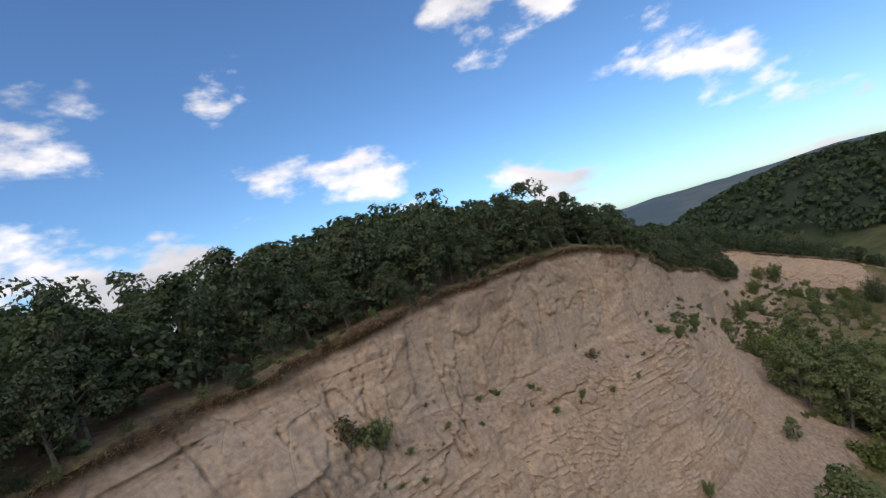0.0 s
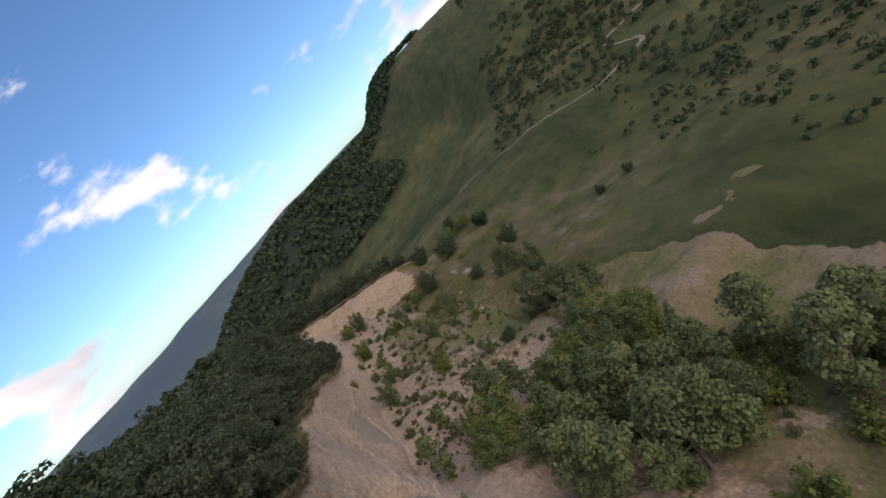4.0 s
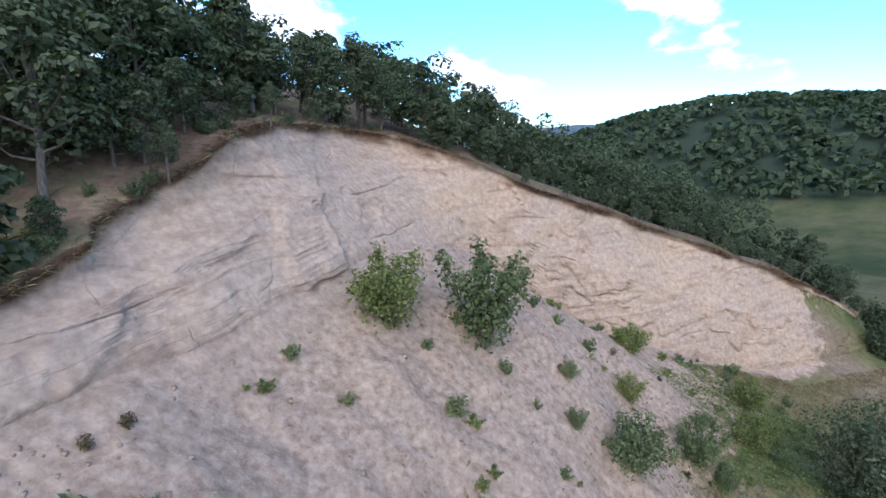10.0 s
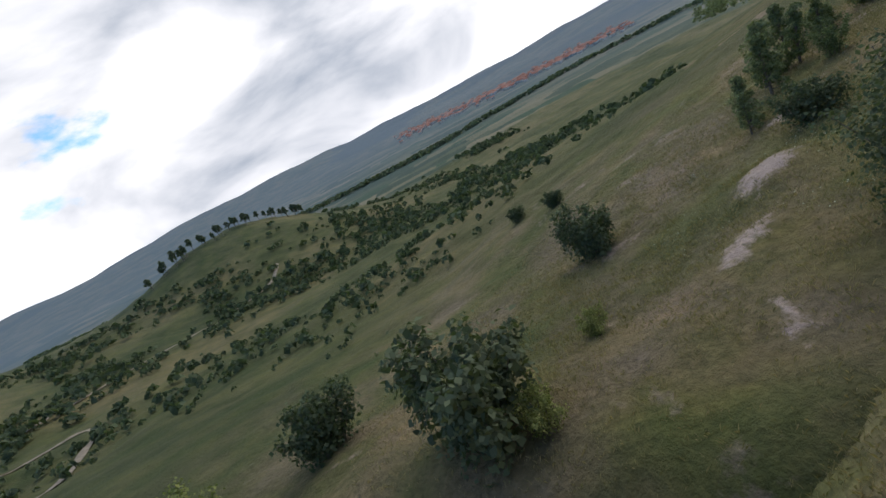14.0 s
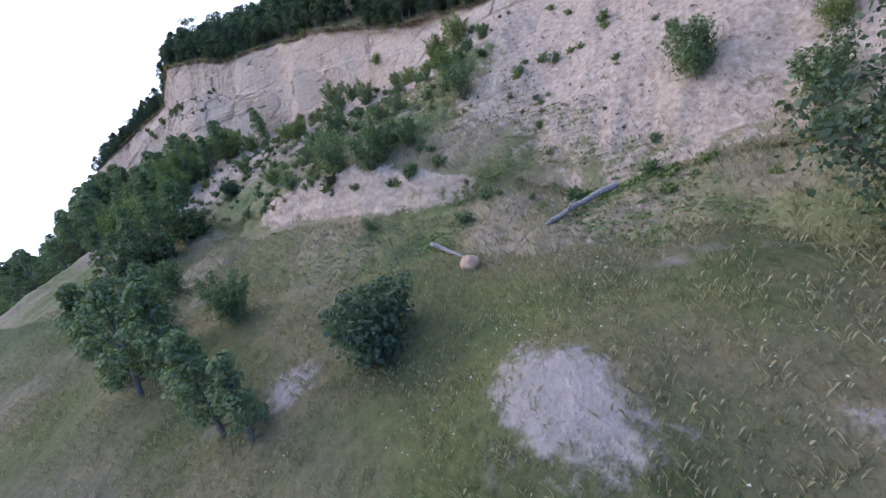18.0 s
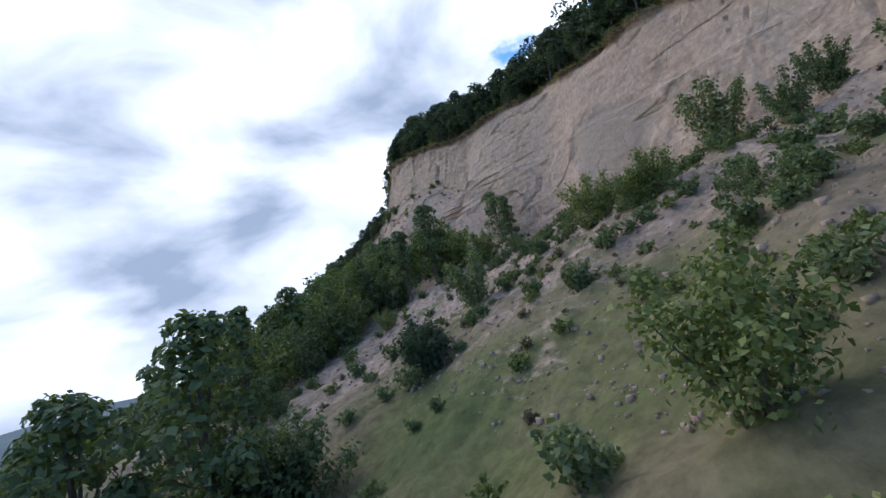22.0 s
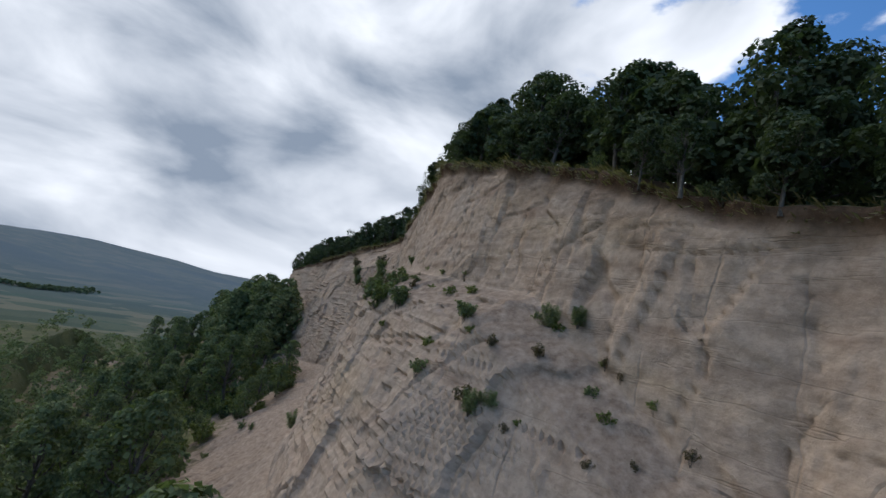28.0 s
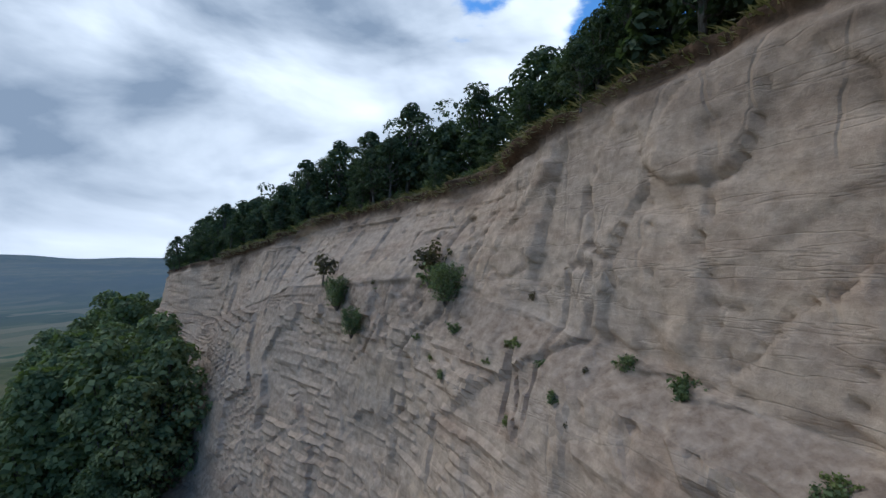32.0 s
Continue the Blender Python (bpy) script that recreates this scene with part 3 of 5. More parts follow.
def grid_mesh(name, grid, mat):
    c, r = grid.shape[:2]
    index = np.arange(c * r).reshape(c, r)
    quads = np.stack([index[:-1, :-1], index[:-1, 1:], index[1:, 1:], index[1:, :-1]], -1).reshape(-1, 4)
    me = bpy.data.meshes.new(name)
    me.vertices.add(c * r)
    me.vertices.foreach_set("co", grid.reshape(-1).astype(np.float32))
    me.loops.add(quads.size)
    me.loops.foreach_set("vertex_index", quads.reshape(-1).astype(np.int32))
    me.polygons.add(len(quads))
    me.polygons.foreach_set("loop_start", (np.arange(len(quads)) * 4).astype(np.int32))
    me.update(calc_edges=True)
    me.materials.append(mat)
    me.polygons.foreach_set("use_smooth", np.ones(len(quads), bool))
    return me


def paint(me, name, values):
    me.attributes.new(name, "FLOAT", "POINT").data.foreach_set("value", np.clip(values, 0, 1).reshape(-1).astype(np.float32))


cliff_mesh = grid_mesh("cliff", G, GROUND)
wob = fbm(x * 0.12, y * 0.12, z * 0.12, 3)
right_side = step(12.5, 14.5, U)[:, None]
sandy = step(21.2, 22.6, U)[:, None] * (1 - step(26.2, 27.2, U)[:, None])
shelfy = step(14.5, 17.0, U)[:, None]
veg = top * 0.95 + step(8.05, 8.7, zz) * (0.40 * shelfy + 0.10) * (1 - 0.75 * sandy) + step(8.9, 10.2, zz) * (0.30 + 0.14 * shelfy) + step(9.8, 11.4, zz) * 0.30
veg = veg + 0.22 * wob * on_talus - 0.75 * on_cut - 0.25 * (1 - right_side) * (1 - step(8.6, 9.2, zz)) * on_talus + 0.5 * step(26.6, 27.4, U)[:, None] * step(8.2, 8.8, zz)
paint(cliff_mesh, "plate", grey * on_face)
# soil lip, plus the wood's shade painted as dark floor behind the rim
paint(cliff_mesh, "soil", (1 - step(0.15, 0.75 + 0.6 * (1 - right_side), zz - 4.0 + 0.35 * fbm(ss * 0.4, z * 0.8, 0 * z, 3))) * step(3.6, 3.9, zz) + 0.75 * (1 - step(3.6, 3.9, zz)))
green_foot = (1 - step(11.5, 12.6, U))[:, None] * (step(8.45, 9.1, zz) + 0.25 * wob * step(8.3, 8.6, zz))
veg = veg + 0.35 * step(9.6, 10.4, zz) * (1 - step(15, 17, U))[:, None] + 0.7 * green_foot + 0.5 * (1 - step(11.8, 13.2, U))[:, None] * step(9.3, 9.9, zz) + 0.16 * (step(17.2, 18.2, U) * (1 - step(21.0, 21.8, U)))[:, None] * step(8.3, 8.6, zz) * (1 - step(9.6, 10, zz)) + 0.13 * (step(15.2, 16, U) * (1 - step(19.4, 20.4, U)))[:, None] * step(8.7, 9.0, zz) * (1 - step(10.2, 10.6, zz))
grown = step(28.0, 28.8, U)[:, None] * step(4.3, 4.8, zz)
veg = np.where(zz < 3.95, 0.45 + 0.3 * wob, veg) + 0.8 * grown
paint(cliff_mesh, "veg", veg * np.maximum(np.maximum(top, on_talus), grown))
paint(cliff_mesh, "loose", np.maximum(on_talus - 0.8 * crop_out - 0.8 * on_cut, step(6.05, 6.2, zz) * (1 - step(6.9, 7.1, zz)) * (1 - face[:, None])))
crisp = (on_face > 0.5) & (zz > 6.9) & (U < 12.8)[:, None]
cliff_mesh.polygons.foreach_set("use_smooth", ~crisp[:-1, :-1].reshape(-1))
cliff = tagged(new("ground_cliff", cliff_mesh), "sand and loess cliff face with bedded strata, dark soil lip and loose talus", "cliff", kind="structure")

# ---- meadow, valley and hills, one sheet to the horizon ----


def hump(px, py, cx, cy, rx, ry, turn):
    a, b = px - cx, py - cy
    c, s_ = math.cos(radians(turn)), math.sin(radians(turn))
    return np.exp(-(((a * c + b * s_) / rx) ** 2 + ((-a * s_ + b * c) / ry) ** 2))


foot_line = along(FOOT, np.linspace(0, N - 1, 260))
rim_track = along(RIM, np.linspace(0, N - 1, 260))
foot_way = np.gradient(foot_line[:, :2], axis=0)
foot_way /= np.linalg.norm(foot_way, axis=1)[:, None]
back_rise = np.interp(np.linspace(0, N - 1, 260), U, rise)


def height(px, py):
    """The height of the meadow sheet; it dives under the cliff sheet."""
    shape = np.shape(px)
    px, py = np.ravel(px).astype(float), np.ravel(py).astype(float)
    out = np.zeros(len(px))
    for a in range(0, len(px), 20000):
        qx, qy = px[a:a + 20000], py[a:a + 20000]
        d2 = (qx[:, None] - foot_line[:, 0]) ** 2 + (qy[:, None] - foot_line[:, 1]) ** 2
        k = d2.argmin(1)
        dist = np.sqrt(d2[np.arange(len(qx)), k])
        w = np.exp(-(np.sqrt(d2) - dist[:, None]) / (2.0 + 0.1 * dist[:, None]))
        w /= w.sum(1)[:, None]
        e = (w * ((qx[:, None] - foot_line[:, 0]) * foot_way[:, 1] - (qy[:, None] - foot_line[:, 1]) * foot_way[:, 0])).sum(1)
        foot_z = (w * foot_line[:, 2]).sum(1)
        outward = step(-10.0, -4.0, e)
        reach_ = np.maximum(e, 0) * 0.5 + 0.5 * dist * (e > 0)
        fall = 0.30 * reach_ - 0.00042 * np.minimum(reach_, 350) ** 2
        valley = foot_z - 0.1 - fall
        r2 = (qx[:, None] - rim_track[:, 0]) ** 2 + (qy[:, None] - rim_track[:, 1]) ** 2
        j = r2.argmin(1)
        behind = np.sqrt(r2[np.arange(len(qx)), j])
        crest = rim_track[j, 2] + np.minimum(behind, 90) * back_rise[j] * 0.75 - 10 - 0.06 * np.maximum(behind - 60, 0)
        sunk = foot_z - 1.0 - 0.6 * np.minimum(dist, 30)
        inner = sunk + (crest - sunk) * step(28, 60, behind)
        h = valley * outward + inner * (1 - outward)
        # past both ends the slopes run out into each other
        for end, sign in ((0, -1), (-1, 1)):
            past = ((qx - foot_line[end, 0]) * foot_way[end, 0] + (qy - foot_line[end, 1]) * foot_way[end, 1]) * sign
            run = foot_line[end, 2] - 0.20 * np.hypot(qx - foot_line[end, 0], qy - foot_line[end, 1])
            h = h + (run - h) * step(0, 45, past) * (1 - step(10, 60, e))
        floor = -78 + 3 * fbm(qx * 0.004, qy * 0.004, 0 * qx, 2)
        h = floor + np.logaddexp(0, (h - floor) / 12) * 12
        h += 80 * hump(qx, qy, 345, 350, 190, 110, -43) + 100 * hump(qx, qy, 560, 60, 210, 260, -10) + 48 * hump(qx, qy, 330, -250, 120, 90, -35)
        h += 70 * hump(qx, qy, 760, 420, 320, 260, 30)
        reach = np.hypot(qx, qy)
        h += step(1500, 3600, reach) * (125 + 55 * fbm(qx * 0.0007, qy * 0.0007, 0 * qx + 4, 3))
        h += step(15, 90, dist) * 1.6 * fbm(qx * 0.03, qy * 0.03, 0 * qx + 7, 4) + 0.22 * fbm(qx * 0.25, qy * 0.25, 0 * qx + 1, 3)
        h += 1.2 * hump(qx, qy, 105.6, 79.0, 3.4, 2.4, 20) + 0.5 * hump(qx, qy, 110.5, 84.5, 3, 1.6, 30)
        out[a:a + 20000] = h
    return out.reshape(shape)


# a grid that is fine near the flight and coarse far away
t_ = np.linspace(-1, 1, 420)
spread = 95 * t_ * 1.6 + 4400 * np.sign(t_) * np.abs(t_) ** 5.5
gx, gy = np.meshgrid(95 + spread, 55 + spread, indexing="ij")
gz = height(gx, gy)
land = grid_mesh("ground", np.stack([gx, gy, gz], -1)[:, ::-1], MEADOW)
fx, fy, fz = gx[:, ::-1], gy[:, ::-1], gz[:, ::-1]
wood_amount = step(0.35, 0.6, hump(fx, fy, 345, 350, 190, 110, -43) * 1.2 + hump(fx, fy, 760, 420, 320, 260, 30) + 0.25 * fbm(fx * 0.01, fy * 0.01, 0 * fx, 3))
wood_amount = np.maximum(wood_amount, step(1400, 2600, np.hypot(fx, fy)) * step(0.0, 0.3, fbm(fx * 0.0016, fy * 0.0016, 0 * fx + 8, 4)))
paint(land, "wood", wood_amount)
worn = sum(hump(fx, fy, *spot) for spot in ((105.7, 79.0, 2.7, 1.7, 20), (112.9, 90.6, 0.55, 2.4, -20), (110.5, 84.5, 2.4, 1.0, 30), (98.5, 70.5, 1.6, 1.2, 0), (135, 97.5, 4.0, 2.2, 20)))
paint(land, "bare", worn * 1.3)
paint(land, "field", (1 - step(-66, -50, fz)) * (1 - wood_amount))
# amount of painted haze, by distance
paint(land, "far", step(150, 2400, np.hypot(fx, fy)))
# lighter grass inside this radius, painted cloud shade beyond it
paint(land, "near", 1 - step(26, 62, np.hypot(fx - 106, fy - 79)))
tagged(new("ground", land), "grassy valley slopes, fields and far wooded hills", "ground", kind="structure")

# ---- plants ----


def cards(centres, normals, size, rng, flat=0.35):
    """Four-cornered leaf sprays at the centres, facing roughly along the normals."""
    n = len(centres)
    normals = normals + flat * 2.2 * (rng.rand(n, 3) - 0.5)
    normals /= np.linalg.norm(normals, axis=1)[:, None] + 1e-9
    side = np.cross(normals, rng.rand(n, 3) - 0.5)
    side /= np.linalg.norm(side, axis=1)[:, None] + 1e-9
    other = np.cross(normals, side)
    s1 = (size * (0.55 + 0.9 * rng.rand(n)))[:, None]
    s2 = s1 * (0.45 + 0.4 * rng.rand(n))[:, None]
    bend = normals * s1 * 0.25
    v = np.stack([centres - side * s1 - bend, centres - other * s2, centres + side * s1 - bend, centres + other * s2], 1)
    return v.reshape(-1, 3)


def mesh_of(name, verts, faces, mat, smooth=False):
    me = bpy.data.meshes.new(name)
    me.vertices.add(len(verts))
    me.vertices.foreach_set("co", np.asarray(verts, np.float32).reshape(-1))
    faces = np.asarray(faces, np.int32)
    me.loops.add(faces.size)
    me.loops.foreach_set("vertex_index", faces.reshape(-1))
    me.polygons.add(len(faces))
    me.polygons.foreach_set("loop_start", (np.arange(len(faces)) * faces.shape[1]).astype(np.int32))
    me.update(calc_edges=True)
    me.materials.append(mat)
    if smooth:
        me.polygons.foreach_set("use_smooth", np.ones(len(faces), bool))
    return me


def card_mesh(name, verts, mat):
    return mesh_of(name, verts, np.arange(len(verts)).reshape(-1, 4), mat)


def tube(path, radii, sides=6):
    path = np.asarray(path, float)
    way = np.gradient(path, axis=0)
    way /= np.linalg.norm(way, axis=1)[:, None] + 1e-9
    ref = np.where(np.abs(way[:, 2:3]) > 0.9, [[1.0, 0, 0]], [[0, 0, 1.0]])
    a = np.cross(way, ref)
    a /= np.linalg.norm(a, axis=1)[:, None] + 1e-9
    b = np.cross(way, a)
    turns = np.linspace(0, 2 * np.pi, sides, endpoint=False)
    ring = path[:, None] + np.asarray(radii)[:, None, None] * (np.cos(turns)[None, :, None] * a[:, None] + np.sin(turns)[None, :, None] * b[:, None])
    i = np.arange(len(path) * sides).reshape(len(path), sides)
    faces = np.stack([i[:-1], np.roll(i, -1, 1)[:-1], np.roll(i, -1, 1)[1:], i[1:]], -1).reshape(-1, 4)
    return ring.reshape(-1, 3), faces


def join(parts):
    verts, faces, n = [], [], 0
    for v, f in parts:
        verts.append(v)
        faces.append(f + n)
        n += len(v)
    return np.concatenate(verts), np.concatenate(faces)


def part(name, me, parent, label=""):
    ob = new(name, me)
    ob.parent = parent
    return tagged(ob, label)


def crown_points(rng, blobs, blob_r, n):
    """Places and outward ways on the shells of leaf clumps."""
    which = rng.randint(0, len(blobs), n)
    way = rng.normal(size=(n, 3))
    way /= np.linalg.norm(way, axis=1)[:, None]
    way[:, 2] = np.abs(way[:, 2]) * np.where(rng.rand(n) < 0.8, 1, -1)
    r = blob_r[which] * (0.55 + 0.5 * rng.rand(n) ** 0.5)
    return blobs[which] + way * r[:, None] * [1, 1, 0.8], way


def tree_kind(kind, tall, wide, bare, leaf, count, mat, seed, label, category, lean=0.06, blobs_n=16, column=False):
    """A prototype tree, tall 1 m units of its own size: a forked trunk and a crown of clumps."""
    rng = np.random.RandomState(seed)
    root = new(kind)
    tagged(root, label, category)
    blobs, radii, limbs = [], [], []
    tip = np.array([lean * tall * rng.normal(), lean * tall * rng.normal(), tall * 0.86])
    trunk = [np.array([0, 0, -0.5]), np.array([0, 0, 0.1]), tip * 0.35 + rng.normal(size=3) * 0.05 * [1, 1, 0], tip * 0.7, tip]
    limbs.append(tube(trunk, [tall * 0.030, tall * 0.024, tall * 0.018, tall * 0.011, tall * 0.004], 7))
    for b in range(blobs_n):
        q = (b + 0.5) / blobs_n
        h = bare + (1 - bare) * (q ** 0.85) * 0.93
        spread_ = wide * (math.sin(math.pi * min(1, 0.18 + 0.86 * q)) ** 0.7 if not column else 0.75 * (1 - 0.75 * q))
        turn = b * 2.4 + rng.rand()
        far = spread_ * (0.35 + 0.6 * rng.rand())
        c = np.array([tip[0] * h + far * math.cos(turn), tip[1] * h + far * math.sin(turn), h * tall])
        blobs.append(c)
        radii.append(wide * (0.30 + 0.22 * rng.rand()) * (1 if not column else 0.8))
        start = np.array([tip[0] * h * 0.6, tip[1] * h * 0.6, max(bare * tall * 0.7, h * tall * 0.62)])
        limbs.append(tube([start, start * 0.45 + c * 0.55 + [0, 0, -0.04 * tall], c], [tall * 0.010, tall * 0.006, tall * 0.002], 5))
    part("trunk", mesh_of("trunk", *join(limbs), BARK, True), root)
    p, w = crown_points(rng, np.array(blobs), np.array(radii), count)
    part("crown", card_mesh("crown", cards(p, w + [0, 0, 0.5], leaf, rng, 0.7), mat), root)
    return root


def shrub_kind(kind, tall, wide, leaf, count, mat, seed, label, stems=7, category="shrub"):
    """A prototype shrub: several upright stems with leaves along them."""
    rng = np.random.RandomState(seed)
    root = new(kind)
    tagged(root, label, category)
    sticks, spots, ways = [], [], []
    for k in range(stems):
        turn, far = k * 2.4 + rng.rand(), wide * (0.15 + 0.85 * rng.rand())
        h = tall * (0.55 + 0.45 * rng.rand()) * (1.05 - 0.35 * far / wide)
        end = np.array([far * math.cos(turn), far * math.sin(turn), h])
        mid_ = end * [0.55, 0.55, 0.5] + rng.normal(size=3) * 0.05 * wide
        sticks.append(tube([np.array([0.1 * end[0], 0.1 * end[1], -0.35]), mid_, end], [tall * 0.012, tall * 0.008, tall * 0.002], 4))
        m_ = count // stems
        q = 0.12 + 0.9 * rng.rand(m_) ** 0.8
        line = np.array([0.1 * end[0], 0.1 * end[1], 0]) * ((1 - q) ** 2)[:, None] + mid_ * (2 * q * (1 - q))[:, None] + end * (q**2)[:, None]
        puff = np.clip(rng.normal(size=(m_, 3)), -1.7, 1.7) * (wide * 0.24 * (1.15 - 0.75 * q))[:, None] * [1, 1, 0.9]
        spots.append(line + puff)
        ways.append(puff / (np.linalg.norm(puff, axis=1)[:, None] + 1e-6) + [0, 0, 0.6])
    bv_, bf_ = join(sticks)
    ties = [(0, 1, 12 * k + 1, 12 * k) for k in range(1, stems)]             # the stems meet in one rootstock
    part("branchwork", mesh_of("branchwork", bv_, np.concatenate([bf_, np.array(ties)]), BARK, True), root)
    p = np.concatenate(spots)
    p[:, 2] = np.maximum(p[:, 2], 0.02)
    part("foliage", card_mesh("foliage", cards(p, np.concatenate(ways), leaf, rng, 0.9), mat), root)
    return root


OAKS = [tree_kind("oak_tree", 6.0, 2.1, 0.26, 0.115, 3300, OAK, 11, "dark green oak tree rooted behind the cliff edge", "tree"),
        tree_kind("oak_tree", 7.0, 1.9, 0.32, 0.115, 3200, OAK, 12, "tall dark oak with a thin trunk at the cliff edge", "tree", 0.1),
        tree_kind("oak_tree", 5.0, 2.0, 0.18, 0.115, 3200, OAK, 13, "low spreading oak on the cliff top", "tree"),
        tree_kind("oak_tree", 6.4, 2.3, 0.24, 0.12, 3400, OAK, 14, "broad dark green oak on the hilltop", "tree", 0.08)]
POPLARS = [tree_kind("poplar_tree", 5.5, 1.15, 0.10, 0.095, 2300, WILLOW, 21, "slender young poplar on the slope", "tree", 0.04, 18, True),
           tree_kind("poplar_tree", 5.0, 1.5, 0.12, 0.10, 2300, WILLOW, 22, "bushy young poplar on the grassy slope", "tree", 0.05, 16, True)]
SHRUBS = [shrub_kind("willow_shrub", 2.6, 1.0, 0.05, 3600, WILLOW, 31, "grey-green willow shrub rooted in loose sand", 9),
          shrub_kind("willow_shrub", 2.2, 1.2, 0.048, 3600, WILLOW, 32, "spreading grey-green shrub on the talus", 11),
          shrub_kind("leafy_shrub", 2.4, 1.2, 0.05, 3600, LIGHT_LEAF, 33, "bright yellow-green shrub on pale sand", 11),
          shrub_kind("thorn_bush", 2.6, 1.6, 0.075, 4200, OAK, 34, "dense dark thorn bush on the meadow", 14)]
TUFTS = [shrub_kind("weed_clump", 0.7, 0.45, 0.06, 260, LIGHT_LEAF, 41, "small green weed clump in loose sand", 7, "weed"),
         shrub_kind("dry_weed_clump", 0.6, 0.5, 0.055, 260, DRY, 42, "dry grey-brown weed clump on the sand", 9, "weed"),
         shrub_kind("low_shrub", 0.9, 0.6, 0.065, 420, WILLOW, 43, "small grey-green shrub on the slope", 8)]
BUSHES = [shrub_kind("thorn_bush", 2.6, 1.5, 0.11, 950, OAK, 51, "dense dark green bush in the thicket below the cliff", 12),
          shrub_kind("willow_shrub", 2.8, 1.3, 0.105, 950, WILLOW, 52, "tall grey-green willow in the thicket below the cliff", 11),
          shrub_kind("leafy_shrub", 2.3, 1.4, 0.105, 950, LIGHT_LEAF, 53, "fresh green shrub in the thicket below the cliff", 11),
          shrub_kind("thorn_bush", 2.0, 1.7, 0.11, 950, WILLOW, 54, "low spreading green bush below the cliff", 12)]
YOUNG = tree_kind("young_ash_tree", 5.4, 1.5, 0.12, 0.10, 2600, WILLOW, 55, "young ash tree rising out of the thicket", "tree", 0.06, 14)
BIG_THORN = shrub_kind("thorn_bush", 6.0, 3.6, 0.085, 9000, OAK, 35, "great rounded dark thorn bush on the grassy slope", 20)
for proto in OAKS + POPLARS + SHRUBS + TUFTS + BUSHES + [YOUNG, BIG_THORN]:
    proto.location = (0, 0, 0)

talus_rows = np.where(ZONE >= 7.9)[0]
top_rows = np.where(ZONE <= 3.9)[0]
face_rows = np.where((ZONE > 4.2) & (ZONE < 8.2))[0]
TAL, TOPS = G[:, talus_rows].reshape(-1, 3), G[:, top_rows].reshape(-1, 3)


def ground_at(px, py, pool=TAL):
    """The height of the talus or the hilltop under a place, or of the meadow where that lies higher."""
    d2 = (pool[:, 0] - px) ** 2 + (pool[:, 1] - py) ** 2
    k = d2.argmin()
    h = float(height(np.array([px]), np.array([py]))[0])
    return max(float(pool[k, 2]), h) if d2[k] < 1.2 else h


used = set()
# the usual size of each kind, against its prototype
USUAL = {ob.name: v for obs, sizes in ((OAKS, (0.85, 0.95, 0.85, 0.95)), (POPLARS, (0.95, 0.85)), (SHRUBS, (1.6, 1.1, 1.8, 2.5)), (TUFTS, (0.72, 0.6, 0.9)), (BUSHES, (0.58, 0.52, 1.06, 0.62)), ((YOUNG,), (1.18,)))
         for ob, v in zip(obs, sizes)}
plant_rng = random.Random(3)


def put(proto, px, py, pz, size, spin=None, tilt=0.0, stretch=1.0, group=""):
    spin = plant_rng.uniform(0, 360) if spin is None else spin
    size *= USUAL.get(proto.name, 1.0)
    m = pose(px, py, pz, tilt, 0, spin) @ Matrix.Diagonal((size, size, size * stretch, 1))
    if proto.name in used:
        ob = copy_thing(proto, m @ Matrix.Diagonal((*(1 / v for v in proto.scale), 1)))
    else:
        used.add(proto.name)
        proto.matrix_basis = m
        ob = proto
    if group:
        ob["group"] = group
    return ob


# trees along the edge, as single trees
edge_rng = random.Random(8)
u_ = 1.5
while u_ < N - 1.2:
    c = int(np.argmin(np.abs(U - u_)))
    for depth, chance, size in ((0.0, 0.6, 0.34), (0.7, 0.7, 0.6), (1.7, 0.85, 0.85), (3.6, 0.95, 1.0)):
        if edge_rng.random() > chance:
            continue
        d = depth + edge_rng.uniform(-0.1, 0.9)
        spot = rim[c] - OUT[c] * d
        bx, by = spot[0] + edge_rng.uniform(-0.8, 0.8), spot[1] + edge_rng.uniform(-0.8, 0.8)
        if 24.6 < u_:
            size *= 0.86
        if 25.7 < u_ < 28.9:                       # only low growth on the falling crest
            size = 0.28
        put(edge_rng.choice(OAKS), bx, by, ground_at(bx, by, TOPS) - 0.1, size * edge_rng.uniform(0.78, 1.18), group="oaks along the cliff edge")
    step_len = np.interp(u_ + 0.5, U, S) - np.interp(u_ - 0.5, U, S)
    u_ += (3.0 if u_ > 2.2 else 5.0) / max(step_len, 1.0)

# bushes crowding the very edge, under the oaks
for k in range(150):
    s0 = edge_rng.uniform(np.interp(2.4, U, S), np.interp(25.6, U, S))
    c = int(np.searchsorted(S, s0))
    spot = rim[c] - OUT[c] * edge_rng.uniform(0.05, 1.5)
    put(edge_rng.choice([BUSHES[0], BUSHES[0], BUSHES[3], BUSHES[1]]), spot[0], spot[1], ground_at(spot[0], spot[1], TOPS) - 0.1, edge_rng.uniform(0.28, 0.62), group="bushes along the cliff edge")

